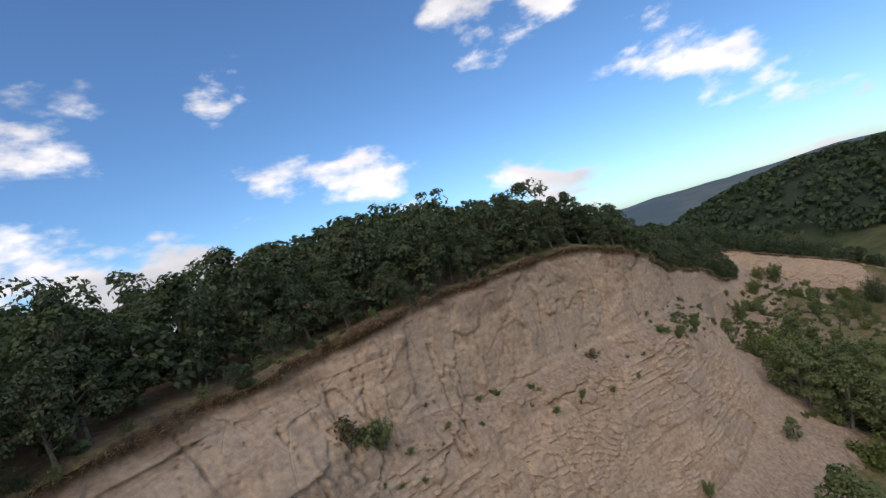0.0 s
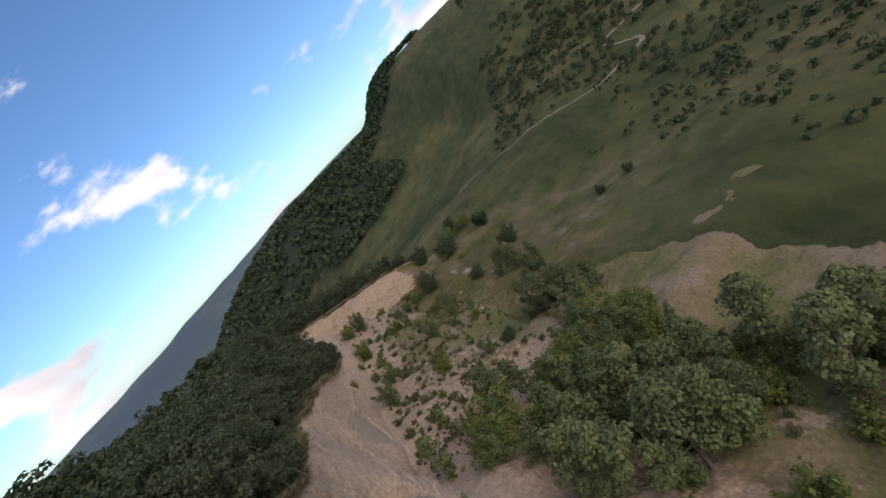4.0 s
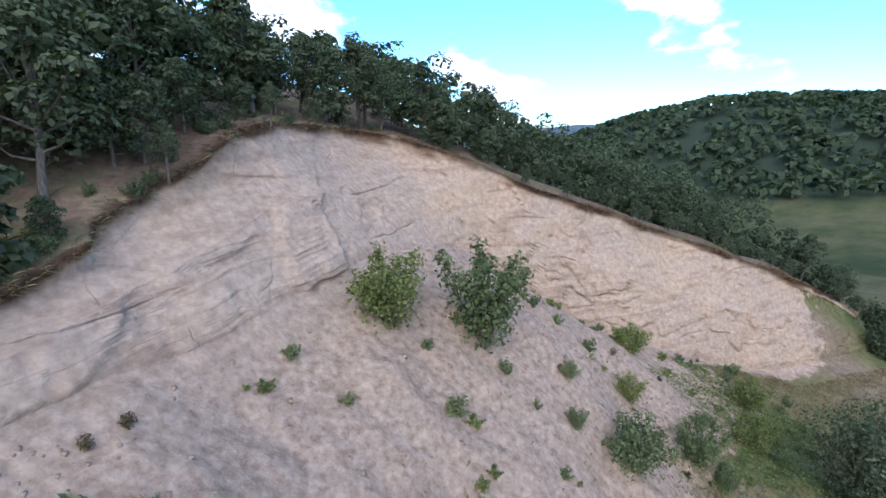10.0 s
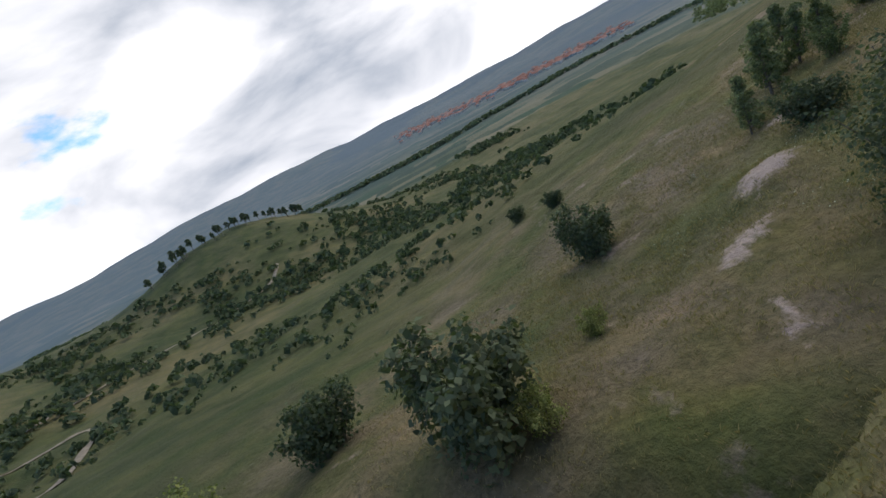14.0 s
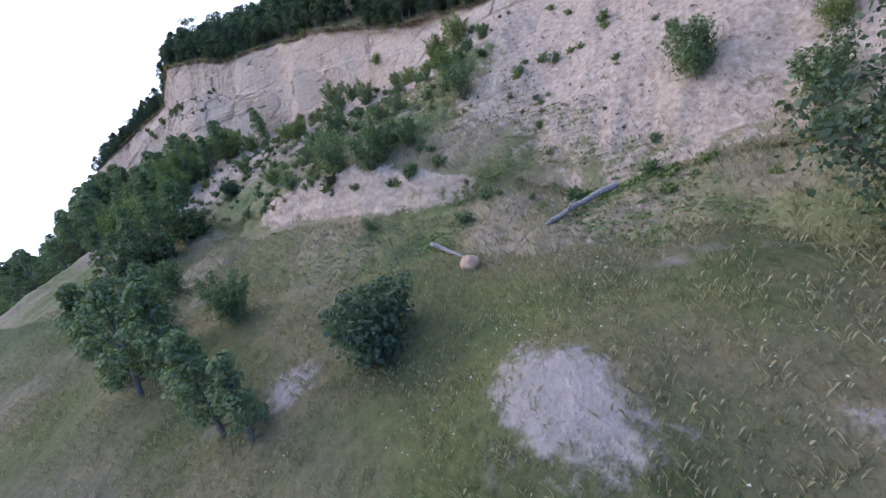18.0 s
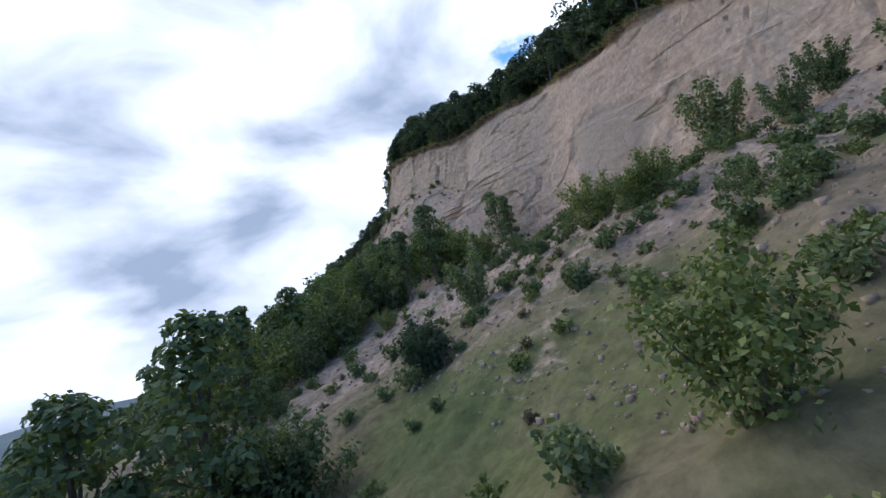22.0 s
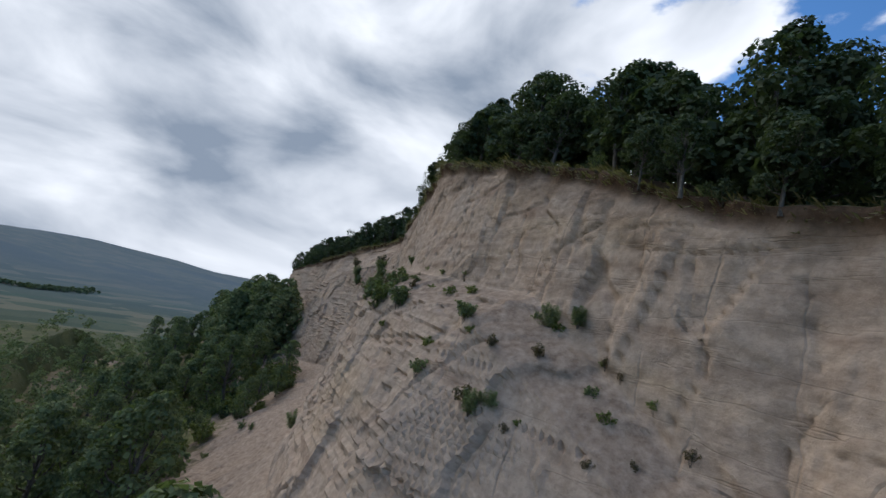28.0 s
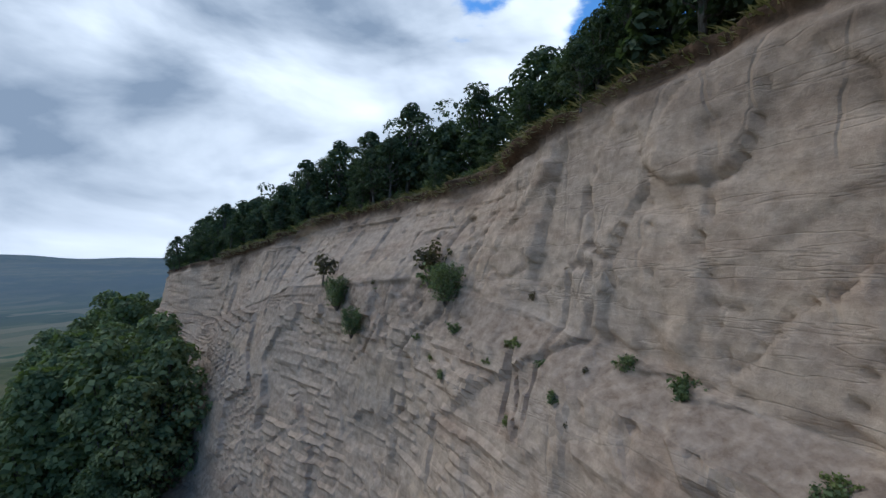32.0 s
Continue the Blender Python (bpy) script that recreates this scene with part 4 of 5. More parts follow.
# the wood behind them, one mass of crowns
wood_rng = np.random.RandomState(77)
cv, tv, tf, nv_ = [], [], [], 0
for along_s in np.arange(np.interp(1.6, U, S), S[-1] - 4, 2.25):
    c = int(np.searchsorted(S, along_s))
    for depth in np.concatenate([[1.6, 3.4], np.arange(5.4, 66, 2.9)]):
        if wood_rng.rand() < 0.2 or (U[c] > 23.6 and depth > 40):
            continue
        d = depth + wood_rng.uniform(-1.6, 1.6)
        row = int(np.interp(-d, [-75, -40, -10, -1.2], [0, 14, 30, 44]))
        p = G[c, row] + np.array([wood_rng.uniform(-1, 1), wood_rng.uniform(-1, 1), 0])
        tall, wide = np.array([wood_rng.uniform(4.6, 7.2), wood_rng.uniform(1.5, 2.3)]) * np.interp(depth, [1.6, 6], [0.42, 1.0])
        if U[c] > 25.7 and depth < 5:
            continue
        blobs = p + np.stack([wood_rng.normal(size=7) * wide * 0.5, wood_rng.normal(size=7) * wide * 0.5, tall * wood_rng.uniform(0.5 if depth > 15 else 0.14, 0.95, 7)], 1)
        q, w = crown_points(wood_rng, blobs, wide * wood_rng.uniform(0.4, 0.6, 7), 600 if depth < 13 else 200 if depth < 22 else 100)
        cv.append(cards(q, w + [0, 0, 0.5], 0.155 if depth < 13 else 0.29 if depth < 22 else 0.46, wood_rng, 0.7))
wood = new("hilltop_wood", card_mesh("hilltop_wood", np.concatenate(cv), OAK))
tagged(wood, "dense dark green oak wood covering the hilltop", "wood", kind="stuff")

# the wood on the slope below the tall face
lw = []
for along_s in np.arange(np.interp(0.5, U, S), np.interp(8.6, U, S), 2.6):
    c = int(np.searchsorted(S, along_s))
    for d in np.arange(-6, 52, 3.6):
        if wood_rng.rand() < 0.25 or (U[c] > 5 and d > 30 - 4 * (U[c] - 5)):
            continue
        way = (foot[c] - low[c])[:2]
        reach_ = float(np.linalg.norm(way))
        spot = low[c, :2] + way / reach_ * (d + wood_rng.uniform(-1.5, 1.5)) + wood_rng.uniform(-1.2, 1.2, 2)
        q = np.clip(d / reach_, 0, 1)
        bottom = max(low[c, 2] * (1 - q) + foot[c, 2] * q, float(height(spot[:1], spot[1:])[0]))
        tall, wide = wood_rng.uniform(3.0, 5.8), wood_rng.uniform(1.0, 1.7)
        p = np.array([spot[0], spot[1], bottom - 0.3])
        blobs = p + np.stack([wood_rng.normal(size=7) * wide * 0.45, wood_rng.normal(size=7) * wide * 0.45, tall * wood_rng.uniform(0.12, 0.95, 7)], 1)
        q_, w_ = crown_points(wood_rng, blobs, wide * wood_rng.uniform(0.4, 0.6, 7), 210)
        lw.append(cards(q_, w_ + [0, 0, 0.5], 0.19, wood_rng, 0.7))
tagged(new("lower_wood", card_mesh("lower_wood", np.concatenate(lw), WILLOW)), "dense dark wood on the slope below the cliff", "wood", kind="stuff")

# far woods and bushes on the hills and meadows
far_rng = np.random.RandomState(12)
fv = []
px = far_rng.uniform(180, 900, 60000)
py = far_rng.uniform(-60, 800, 60000)
dense = hump(px, py, 345, 350, 190, 110, -43) * 1.2 + hump(px, py, 760, 420, 320, 260, 30) + 0.25 * fbm(px * 0.01, py * 0.01, 0 * px, 3)
sel = dense > 0.45
px, py = px[sel][:9000], py[sel][:9000]
pz = height(px, py)
blob_c = np.stack([px, py, pz + 3], 1)
q = np.repeat(blob_c, 9, 0)
w = far_rng.normal(size=q.shape)
w /= np.linalg.norm(w, axis=1)[:, None]
w[:, 2] = np.abs(w[:, 2])
fv.append(cards(q + w * [3.2, 3.2, 3.0], w, 2.0, far_rng, 0.5))
tagged(new("far_wood", card_mesh("far_wood", np.concatenate(fv), OAK)), "distant dark green woods on the hillsides", "wood", kind="stuff")

bv = []
bx = far_rng.uniform(60, 640, 26000)
by = far_rng.uniform(-420, 420, 26000)
k2 = ((bx[:, None] - foot_line[::4, 0]) ** 2 + (by[:, None] - foot_line[::4, 1]) ** 2)
near2 = np.sqrt(k2.min(1))
kk = k2.argmin(1) * 4
e2 = (bx - foot_line[kk, 0]) * foot_way[kk, 1] - (by - foot_line[kk, 1]) * foot_way[kk, 0]
clump = fbm(bx * 0.02, by * 0.02, 0 * bx + 3, 4)
sel = (e2 > 0) & (near2 > 16) & (clump + far_rng.normal(size=len(bx)) * 0.25 > 0.22)
bx, by = bx[sel][:5200], by[sel][:5200]
size = (far_rng.uniform(0.35, 1.0, len(bx)) ** 1.6 * 1.7 + 0.2) * np.interp(np.hypot(bx - 100, by - 75), [40, 250], [0.8, 1.9])
cz = height(bx, by) + size * 0.4
q = np.repeat(np.stack([bx, by, cz], 1), 16, 0)
sz = np.repeat(size, 16)
w = far_rng.normal(size=q.shape)
w /= np.linalg.norm(w, axis=1)[:, None]
w[:, 2] = np.abs(w[:, 2]) * 0.9
bv.append(cards(q + w * (sz * 0.75)[:, None], w, 0.42 * sz, far_rng, 0.8))
tagged(new("meadow_bushes", card_mesh("meadow_bushes", np.concatenate(bv), OAK)), "scattered small dark bushes on the meadow slopes", "bush", kind="stuff")

# ---- shrubs and trees that can be told apart ----
TALL = {SHRUBS[0]: 2.6, SHRUBS[1]: 2.2, SHRUBS[2]: 2.4, SHRUBS[3]: 2.6, BIG_THORN: 6.0, YOUNG: 5.4, POPLARS[0]: 5.5, POPLARS[1]: 5.0, TUFTS[0]: 0.7, TUFTS[1]: 0.6, TUFTS[2]: 0.9}
WILLOW_UP, WILLOW_WIDE, LEAFY, THORN = SHRUBS
GREEN_WEED, DRY_WEED, LOW_SHRUB = TUFTS


def plant(group, *rows):
    """Plants by kind, foot and height."""
    for proto, px, py, pz, tall in rows:
        put(proto, px, py, pz - 0.08, tall / TALL[proto] / USUAL.get(proto.name, 1.0), group=group)


plant("shrubs on the sandy talus",
      (LEAFY, 82.3, 96.0, 31.1, 4.0), (WILLOW_UP, 86.6, 96.4, 29.2, 5.6), (LEAFY, 65.9, 83.9, 31.9, 1.8), (LEAFY, 68.9, 84.0, 31.6, 2.7), (LEAFY, 66.2, 80.6, 30.3, 2.3),
      (WILLOW_WIDE, 61.9, 79.5, 31.1, 1.9), (WILLOW_UP, 61.1, 75.7, 30.4, 3.1), (WILLOW_UP, 58.3, 74.3, 31.5, 2.4), (WILLOW_UP, 59.2, 72.5, 30.6, 2.3), (LOW_SHRUB, 75.4, 85.3, 30.4, 1.2),
      (WILLOW_WIDE, 78.6, 82.8, 28.0, 2.2), (WILLOW_UP, 81.1, 83.0, 26.7, 3.1), (WILLOW_WIDE, 92.6, 92.3, 23.6, 3.3), (WILLOW_UP, 98.3, 93.4, 21.2, 3.2), (WILLOW_UP, 77.2, 78.2, 27.2, 1.9),
      (WILLOW_WIDE, 74.2, 76.6, 27.2, 1.8), (WILLOW_UP, 70.5, 72.2, 27.4, 3.6), (LOW_SHRUB, 81.4, 78.2, 25.4, 1.5), (LOW_SHRUB, 71.5, 81.1, 29.4, 1.4), (LEAFY, 69.0, 82.2, 30.5, 1.3))
plant("shrubs below the smooth wall",
      (LEAFY, 45.6, 65.6, 32.6, 1.4), (YOUNG, 39.3, 58.2, 32.7, 4.9), (WILLOW_WIDE, 51.5, 66.3, 31.1, 1.5), (LEAFY, 52.5, 65.5, 30.5, 1.0), (LEAFY, 51.7, 63.9, 30.3, 0.9),
      (DRY_WEED, 52.2, 64.6, 30.3, 0.8), (WILLOW_WIDE, 48.6, 68.8, 32.4, 1.1), (DRY_WEED, 52.3, 68.2, 31.4, 1.0), (LOW_SHRUB, 53.4, 66.8, 30.5, 0.45), (WILLOW_WIDE, 55.0, 68.5, 30.4, 0.7),
      (LEAFY, 51.2, 62.3, 30.0, 0.9), (WILLOW_UP, 49.2, 60.7, 30.2, 1.5), (LOW_SHRUB, 48.8, 63.4, 31.0, 0.45), (LOW_SHRUB, 47.0, 62.3, 30.9, 0.45), (DRY_WEED, 47.8, 63.6, 31.6, 0.7),
      (WILLOW_UP, 53.7, 72.0, 31.7, 4.2), (WILLOW_WIDE, 66.9, 72.7, 28.4, 1.1), (WILLOW_WIDE, 68.6, 74.9, 28.6, 1.0))
plant("willows and shrubs on the shelf bank",
      (WILLOW_UP, 91.3, 66.4, 18.6, 3.5), (WILLOW_UP, 82.0, 73.0, 24.3, 3.0), (WILLOW_UP, 84.1, 75.3, 23.8, 3.5), (WILLOW_UP, 83.1, 76.2, 24.5, 3.1), (WILLOW_UP, 83.5, 78.2, 24.5, 2.0),
      (LOW_SHRUB, 83.6, 73.7, 22.8, 0.7), (WILLOW_WIDE, 87.2, 74.1, 20.4, 1.2), (LEAFY, 57.4, 78.3, 34.7, 1.6), (THORN, 62.2, 58.3, 25.1, 2.0), (LEAFY, 44.0, 57.2, 30.7, 3.4),
      (WILLOW_WIDE, 78.3, 68.5, 24.1, 1.7), (WILLOW_WIDE, 80.3, 70.4, 23.9, 0.95), (DRY_WEED, 81.8, 72.2, 23.7, 1.0), (WILLOW_WIDE, 72.3, 69.5, 25.8, 1.8), (WILLOW_UP, 78.1, 72.1, 24.8, 3.6))
plant("trees along the meadow edge",
      (POPLARS[1], 86.5, 59.3, 18.5, 3.9), (THORN, 84.6, 56.6, 18.8, 2.0), (WILLOW_WIDE, 82.2, 58.9, 19.5, 3.4), (POPLARS[1], 77.5, 54.4, 19.5, 3.2), (YOUNG, 73.1, 50.7, 20.6, 4.8),
      (YOUNG, 71.8, 51.9, 20.7, 5.5), (YOUNG, 70.8, 53.9, 21.1, 6.0), (YOUNG, 68.9, 55.0, 22.0, 6.4), (WILLOW_WIDE, 67.3, 55.8, 22.5, 3.5), (YOUNG, 51.7, 45.6, 26.1, 5.9),
      (THORN, 70.2, 52.6, 20.9, 3.6), (THORN, 72.3, 50.9, 20.5, 3.2), (THORN, 67.6, 54.9, 22.2, 3.4), (THORN, 61.2, 58.0, 25.6, 1.8), (YOUNG, 44.9, 53.4, 30.2, 6.2),
      (YOUNG, 94.2, 62.2, 17.4, 6.0), (POPLARS[1], 95.7, 65.1, 17.5, 5.4), (POPLARS[1], 99.4, 67.9, 16.7, 4.5), (POPLARS[1], 100.4, 69.3, 16.7, 3.5))
plant("plants on the ledge",
      (WILLOW_WIDE, 26.8, 49.1, 43.7, 0.9), (WILLOW_WIDE, 27.1, 50.0, 43.9, 0.75), (WILLOW_WIDE, 29.1, 47.6, 40.8, 0.8), (WILLOW_WIDE, 29.0, 48.1, 41.0, 0.65), (LOW_SHRUB, 21.0, 39.9, 43.5, 1.2),
      (LOW_SHRUB, 22.5, 41.9, 43.5, 1.1), (LOW_SHRUB, 26.8, 46.3, 43.4, 0.65), (GREEN_WEED, 23.3, 44.5, 44.3, 0.55), (GREEN_WEED, 23.6, 45.5, 44.5, 0.5), (LOW_SHRUB, 27.4, 45.2, 41.3, 0.55),
      (DRY_WEED, 28.0, 47.6, 42.7, 0.35), (DRY_WEED, 28.1, 49.1, 42.7, 0.4), (DRY_WEED, 28.8, 47.3, 41.0, 0.5), (WILLOW_WIDE, 17.2, 37.4, 43.9, 1.0), (WILLOW_WIDE, 18.0, 38.0, 44.0, 1.1))
plant("plants on the ledge",
      (WILLOW_WIDE, 15.3, 37.0, 45.0, 1.0), (WILLOW_WIDE, 18.8, 39.6, 44.9, 0.6), (DRY_WEED, 18.9, 39.2, 44.6, 0.35), (LOW_SHRUB, 19.3, 38.7, 44.2, 0.4), (LOW_SHRUB, 19.6, 38.7, 43.6, 0.45),
      (LEAFY, 21.4, 40.5, 43.6, 1.0), (LEAFY, 20.9, 39.9, 44.0, 0.5), (DRY_WEED, 6.8, 34.0, 45.7, 0.9), (WILLOW_UP, 11.9, 31.3, 33.5, 1.5), (WILLOW_WIDE, -14.6, 18.6, 46.2, 1.6),
      (WILLOW_WIDE, -16.4, 17.2, 47.4, 1.9), (WILLOW_WIDE, -10.7, 23.7, 48.2, 1.8), (DRY_WEED, -12.3, 22.8, 49.4, 1.2), (LOW_SHRUB, -11.6, 23.2, 48.6, 1.3), (DRY_WEED, -17.5, 16.0, 49.0, 1.2))
for proto, px, py, size, stretch, group in (
        (BIG_THORN, 106.0, 89.5, 1.08, 1.05, ""), (POPLARS[0], 44.4, 59.7, 0.95, 1.0, ""), (POPLARS[1], 67.8, 46.1, 1.2, 1.0, "trees along the meadow edge"),
        (POPLARS[1], 63.8, 47.7, 1.2, 1.0, "trees along the meadow edge"), (POPLARS[0], 60.2, 48.3, 1.2, 1.0, "trees along the meadow edge"), (SHRUBS[3], 114.6, 69.0, 0.75, 1.15, ""),
        (SHRUBS[2], 72.3, 65.9, 0.5, 1.0, ""), (SHRUBS[1], 63.6, 64.2, 0.5, 1.0, ""), (SHRUBS[2], 59.8, 67.6, 0.5, 1.1, ""), (SHRUBS[0], 58.9, 59.8, 0.7, 1.0, ""), (SHRUBS[1], 66.2, 65.6, 0.4, 0.9, ""),
        (SHRUBS[3], 99.3, 74.2, 0.55, 0.9, ""), (POPLARS[1], 91.2, 62.4, 1.2, 1.0, "trees along the meadow edge"), (POPLARS[1], 88.7, 57.4, 1.3, 1.0, "trees along the meadow edge"),
        (SHRUBS[3], 135.6, 103.1, 0.75, 1.1, ""), (SHRUBS[3], 131.6, 101.4, 0.6, 1.1, ""), (SHRUBS[3], 145.2, 92.9, 0.95, 1.1, ""), (SHRUBS[2], 138.4, 91.8, 1.4, 1.0, ""), (SHRUBS[2], 142.9, 86.7, 1.3, 1.0, "")):
    put(proto, px, py, ground_at(px, py) - 0.05, size, stretch=stretch, group=group)

mass_rng = random.Random(21)
# the thicket at the foot of the tall face
for k in range(120):
    u0 = mass_rng.uniform(10.8, 14.3)
    c = int(np.argmin(np.abs(U - u0)))
    q = mass_rng.uniform(0.15, 1.0)
    p = base[c] * (1 - q) + low[c] * q
    put(mass_rng.choice([BUSHES[0], BUSHES[2], BUSHES[2], YOUNG, BUSHES[1]] if u0 < 12.6 else [SHRUBS[2], SHRUBS[1], SHRUBS[2], POPLARS[1], SHRUBS[0]]), p[0], p[1], ground_at(p[0], p[1]) - 0.1, mass_rng.uniform(0.8, 1.35), group="thicket at the cliff foot")
for k in range(330):
    u0 = float(np.interp(mass_rng.uniform(np.interp(1.2, U, S), np.interp(11.6, U, S)), S, U))
    c = int(np.argmin(np.abs(U - u0)))
    inner = float(np.interp(u0, [3, 4, 5.6, 7, 8.5, 11.6], [0.16, 0.20, 0.24, 0.50, 0.56, 0.52]))
    q = inner + (1 - inner) * mass_rng.random() if mass_rng.random() < 0.94 else mass_rng.uniform(0.12, inner)
    p = (base[c] * (1 - 2 * q) + mid[c] * 2 * q) if q < 0.5 else (mid[c] * (2 - 2 * q) + low[c] * (2 * q - 1))
    room = min(1.0, 0.45 + 1.6 * max(q - inner, 0))
    put(mass_rng.choice([BUSHES[0], BUSHES[1], BUSHES[1], BUSHES[3], BUSHES[3], BUSHES[2], BUSHES[2], YOUNG]), p[0], p[1], ground_at(p[0], p[1]) - 0.1, mass_rng.uniform(0.9, 1.5) * room, group="thicket on the lower slope")
# loose shrubs and weeds on the talus
for k in range(640):
    u0 = mass_rng.choice([mass_rng.uniform(14.2, 21.5), mass_rng.uniform(14.2, 27.2)])
    c = int(np.argmin(np.abs(U - u0)))
    row = mass_rng.choice(list(np.where((ZONE > 8.08) & (ZONE < 11.4))[0]))
    p = G[c, row]
    kind_ = mass_rng.choices([TUFTS[0], TUFTS[1], TUFTS[2], SHRUBS[1], SHRUBS[2]], [4.0, 2.2, 5, 0.3, 0.2])[0]
    if 16.2 < u0 < 21.4 and ZONE[row] > 9.55:            # the open outer edge of the shelf
        if ZONE[row] > 10.4 or kind_ in SHRUBS:
            continue
    put(kind_, p[0], p[1], p[2] - 0.04, mass_rng.uniform(0.5, 1.25) * (0.6 if kind_ in SHRUBS else 1.0), group="loose plants on the talus")
# plants on the shelf of the tall face
for k in range(70):
    u0 = mass_rng.uniform(4.0, 12.4)
    c = int(np.argmin(np.abs(U - u0)))
    row = mass_rng.choice(list(np.where((ZONE > 5.9) & (ZONE < 7.15))[0]))
    p = G[c, row]
    put(mass_rng.choice(TUFTS), p[0], p[1], p[2] - 0.1, mass_rng.uniform(0.4, 0.9), group="plants on the ledge")
# a clump of dry shrubs on the wide part of the ledge
for k in range(26):
    u0 = mass_rng.gauss(9.75, 0.28)
    c = int(np.argmin(np.abs(U - u0)))
    row = mass_rng.choice(list(np.where((ZONE > 6.1) & (ZONE < 7.1))[0]))
    p = G[c, row]
    put(mass_rng.choice([TUFTS[1], TUFTS[2], TUFTS[2], TUFTS[0]]), p[0], p[1], p[2] - 0.08, mass_rng.uniform(0.45, 0.95), group="plants on the ledge")
# the wood along the foot of the far end of the face
for k in range(150):
    u0 = float(np.interp(mass_rng.uniform(np.interp(2.0, U, S), np.interp(5.6, U, S)), S, U))
    c = int(np.argmin(np.abs(U - u0)))
    q = mass_rng.uniform(0.14, 0.75)
    p = (base[c] * (1 - 2 * q) + mid[c] * 2 * q) if q < 0.5 else (mid[c] * (2 - 2 * q) + low[c] * (2 * q - 1))
    put(mass_rng.choice([BUSHES[0], BUSHES[1], BUSHES[2], BUSHES[3], YOUNG]), p[0], p[1], ground_at(p[0], p[1]) - 0.1, mass_rng.uniform(0.9, 1.5) * min(1, 0.4 + 2 * q), group="thicket on the lower slope")
# tall young trees round the far corner, and the lower thicket down to the meadow
for k in range(60):
    u0 = mass_rng.uniform(1.2, 3.4)
    c = int(np.argmin(np.abs(U - u0)))
    q = mass_rng.uniform(0.10, 0.9)
    p = base[c] * (1 - q) + mid[c] * q
    put(YOUNG, p[0], p[1], ground_at(p[0], p[1]) - 0.1, mass_rng.uniform(1.5, 2.3), group="young trees at the cliff corner")
for k in range(170):
    u0 = mass_rng.uniform(3.2, 10.5)
    c = int(np.argmin(np.abs(U - u0)))
    q = mass_rng.random()
    p = mid[c] * (1 - 2 * q) + low[c] * 2 * q if q < 0.5 else low[c] * (2 - 2 * q) + foot[c] * (2 * q - 1)
    put(mass_rng.choice([BUSHES[0], BUSHES[1], BUSHES[2], BUSHES[3], YOUNG]), p[0], p[1], ground_at(p[0], p[1]) - 0.1, mass_rng.uniform(0.9, 1.5), group="thicket on the lower slope")
# weeds crowding the talus under the smooth wall
for k in range(260):
    u0 = mass_rng.uniform(14.6, 20.2)
    c = int(np.argmin(np.abs(U - u0)))
    row = mass_rng.choice(list(np.where((ZONE > 8.05) & (ZONE < 9.5))[0]))
    p = G[c, row]
    put(mass_rng.choice([TUFTS[1], TUFTS[1], TUFTS[2], TUFTS[2], TUFTS[0]]), p[0], p[1], p[2] - 0.04, mass_rng.uniform(0.4, 1.0), group="loose plants on the talus")

# ---- single things on the shelf ----


def boulder(px, py, pz, size, mat, label):
    """A rounded, slightly dented stone."""
    bm = bmesh.new()
    bmesh.ops.create_icosphere(bm, subdivisions=4, radius=1)
    for v in bm.verts:
        n_ = noise.noise(v.co * 1.3) * 0.16 + noise.noise(v.co * 4.1) * 0.04
        v.co = v.co * (1 + n_)
        v.co = Vector((v.co.x * size, v.co.y * size * 0.86, v.co.z * size * 0.72))
    me = bpy.data.meshes.new("boulder")
    bm.to_mesh(me)
    bm.free()
    me.materials.append(mat)
    me.polygons.foreach_set("use_smooth", np.ones(len(me.polygons), bool))
    ob = new("boulder", me)
    ob.location = (px, py, pz + size * 0.35)
    return tagged(ob, label, "boulder")


def stone_material():
    m, n, l, b = material("orange_stone")
    g = noise_of(n, l, mapped(n, l, (1, 1, 1)), 3.0, 8, 0.65)
    l.new(ramp_of(n, l, g, (0.3, (0.30, 0.19, 0.115)), (0.7, (0.50, 0.35, 0.23))), b.inputs["Base Color"])
    bump_of(n, l, b, g, 0.6, 0.05)
    return m


def dead_wood_material():
    m, n, l, b = material("dead_wood")
    g = noise_of(n, l, mapped(n, l, (7, 7, 7)), 1.4, 7, 0.65)
    l.new(ramp_of(n, l, g, (0.3, (0.11, 0.095, 0.085)), (0.7, (0.40, 0.365, 0.335))), b.inputs["Base Color"])
    bump_of(n, l, b, g, 0.8, 0.03)
    return m


STONE, DEAD = stone_material(), dead_wood_material()
boulder(95.5, 78.6, ground_at(95.5, 78.6), 0.52, STONE, "rounded orange boulder lying in the dry grass")


def dead_log(points, radius, forks, label):
    """A barkless fallen trunk lying on the slope, with broken limbs."""
    root = new("fallen_log")
    path = [np.array([a, b_, ground_at(a, b_) + h]) for a, b_, h in points]
    fine_path = along(path, np.linspace(0, len(path) - 1, 14))
    fine_path += np.random.RandomState(4).normal(size=fine_path.shape) * radius * 0.18
    root.location = tuple(path[0])
    me = mesh_of("trunk", *tube(fine_path - path[0], radius * np.linspace(1.1, 0.5, 14), 9), DEAD, True)
    part("trunk", me, root)
    for at, way, r in forks:
        start = along(path, np.array([at]))[0] - path[0]
        way = np.array(way, float)
        me = mesh_of("limb", *tube([start, start + way * 0.5 + [0, 0, 0.1], start + way], [r, r * 0.7, r * 0.3], 6), DEAD, True)
        part("limb", me, root)
    return tagged(root, label, "log")


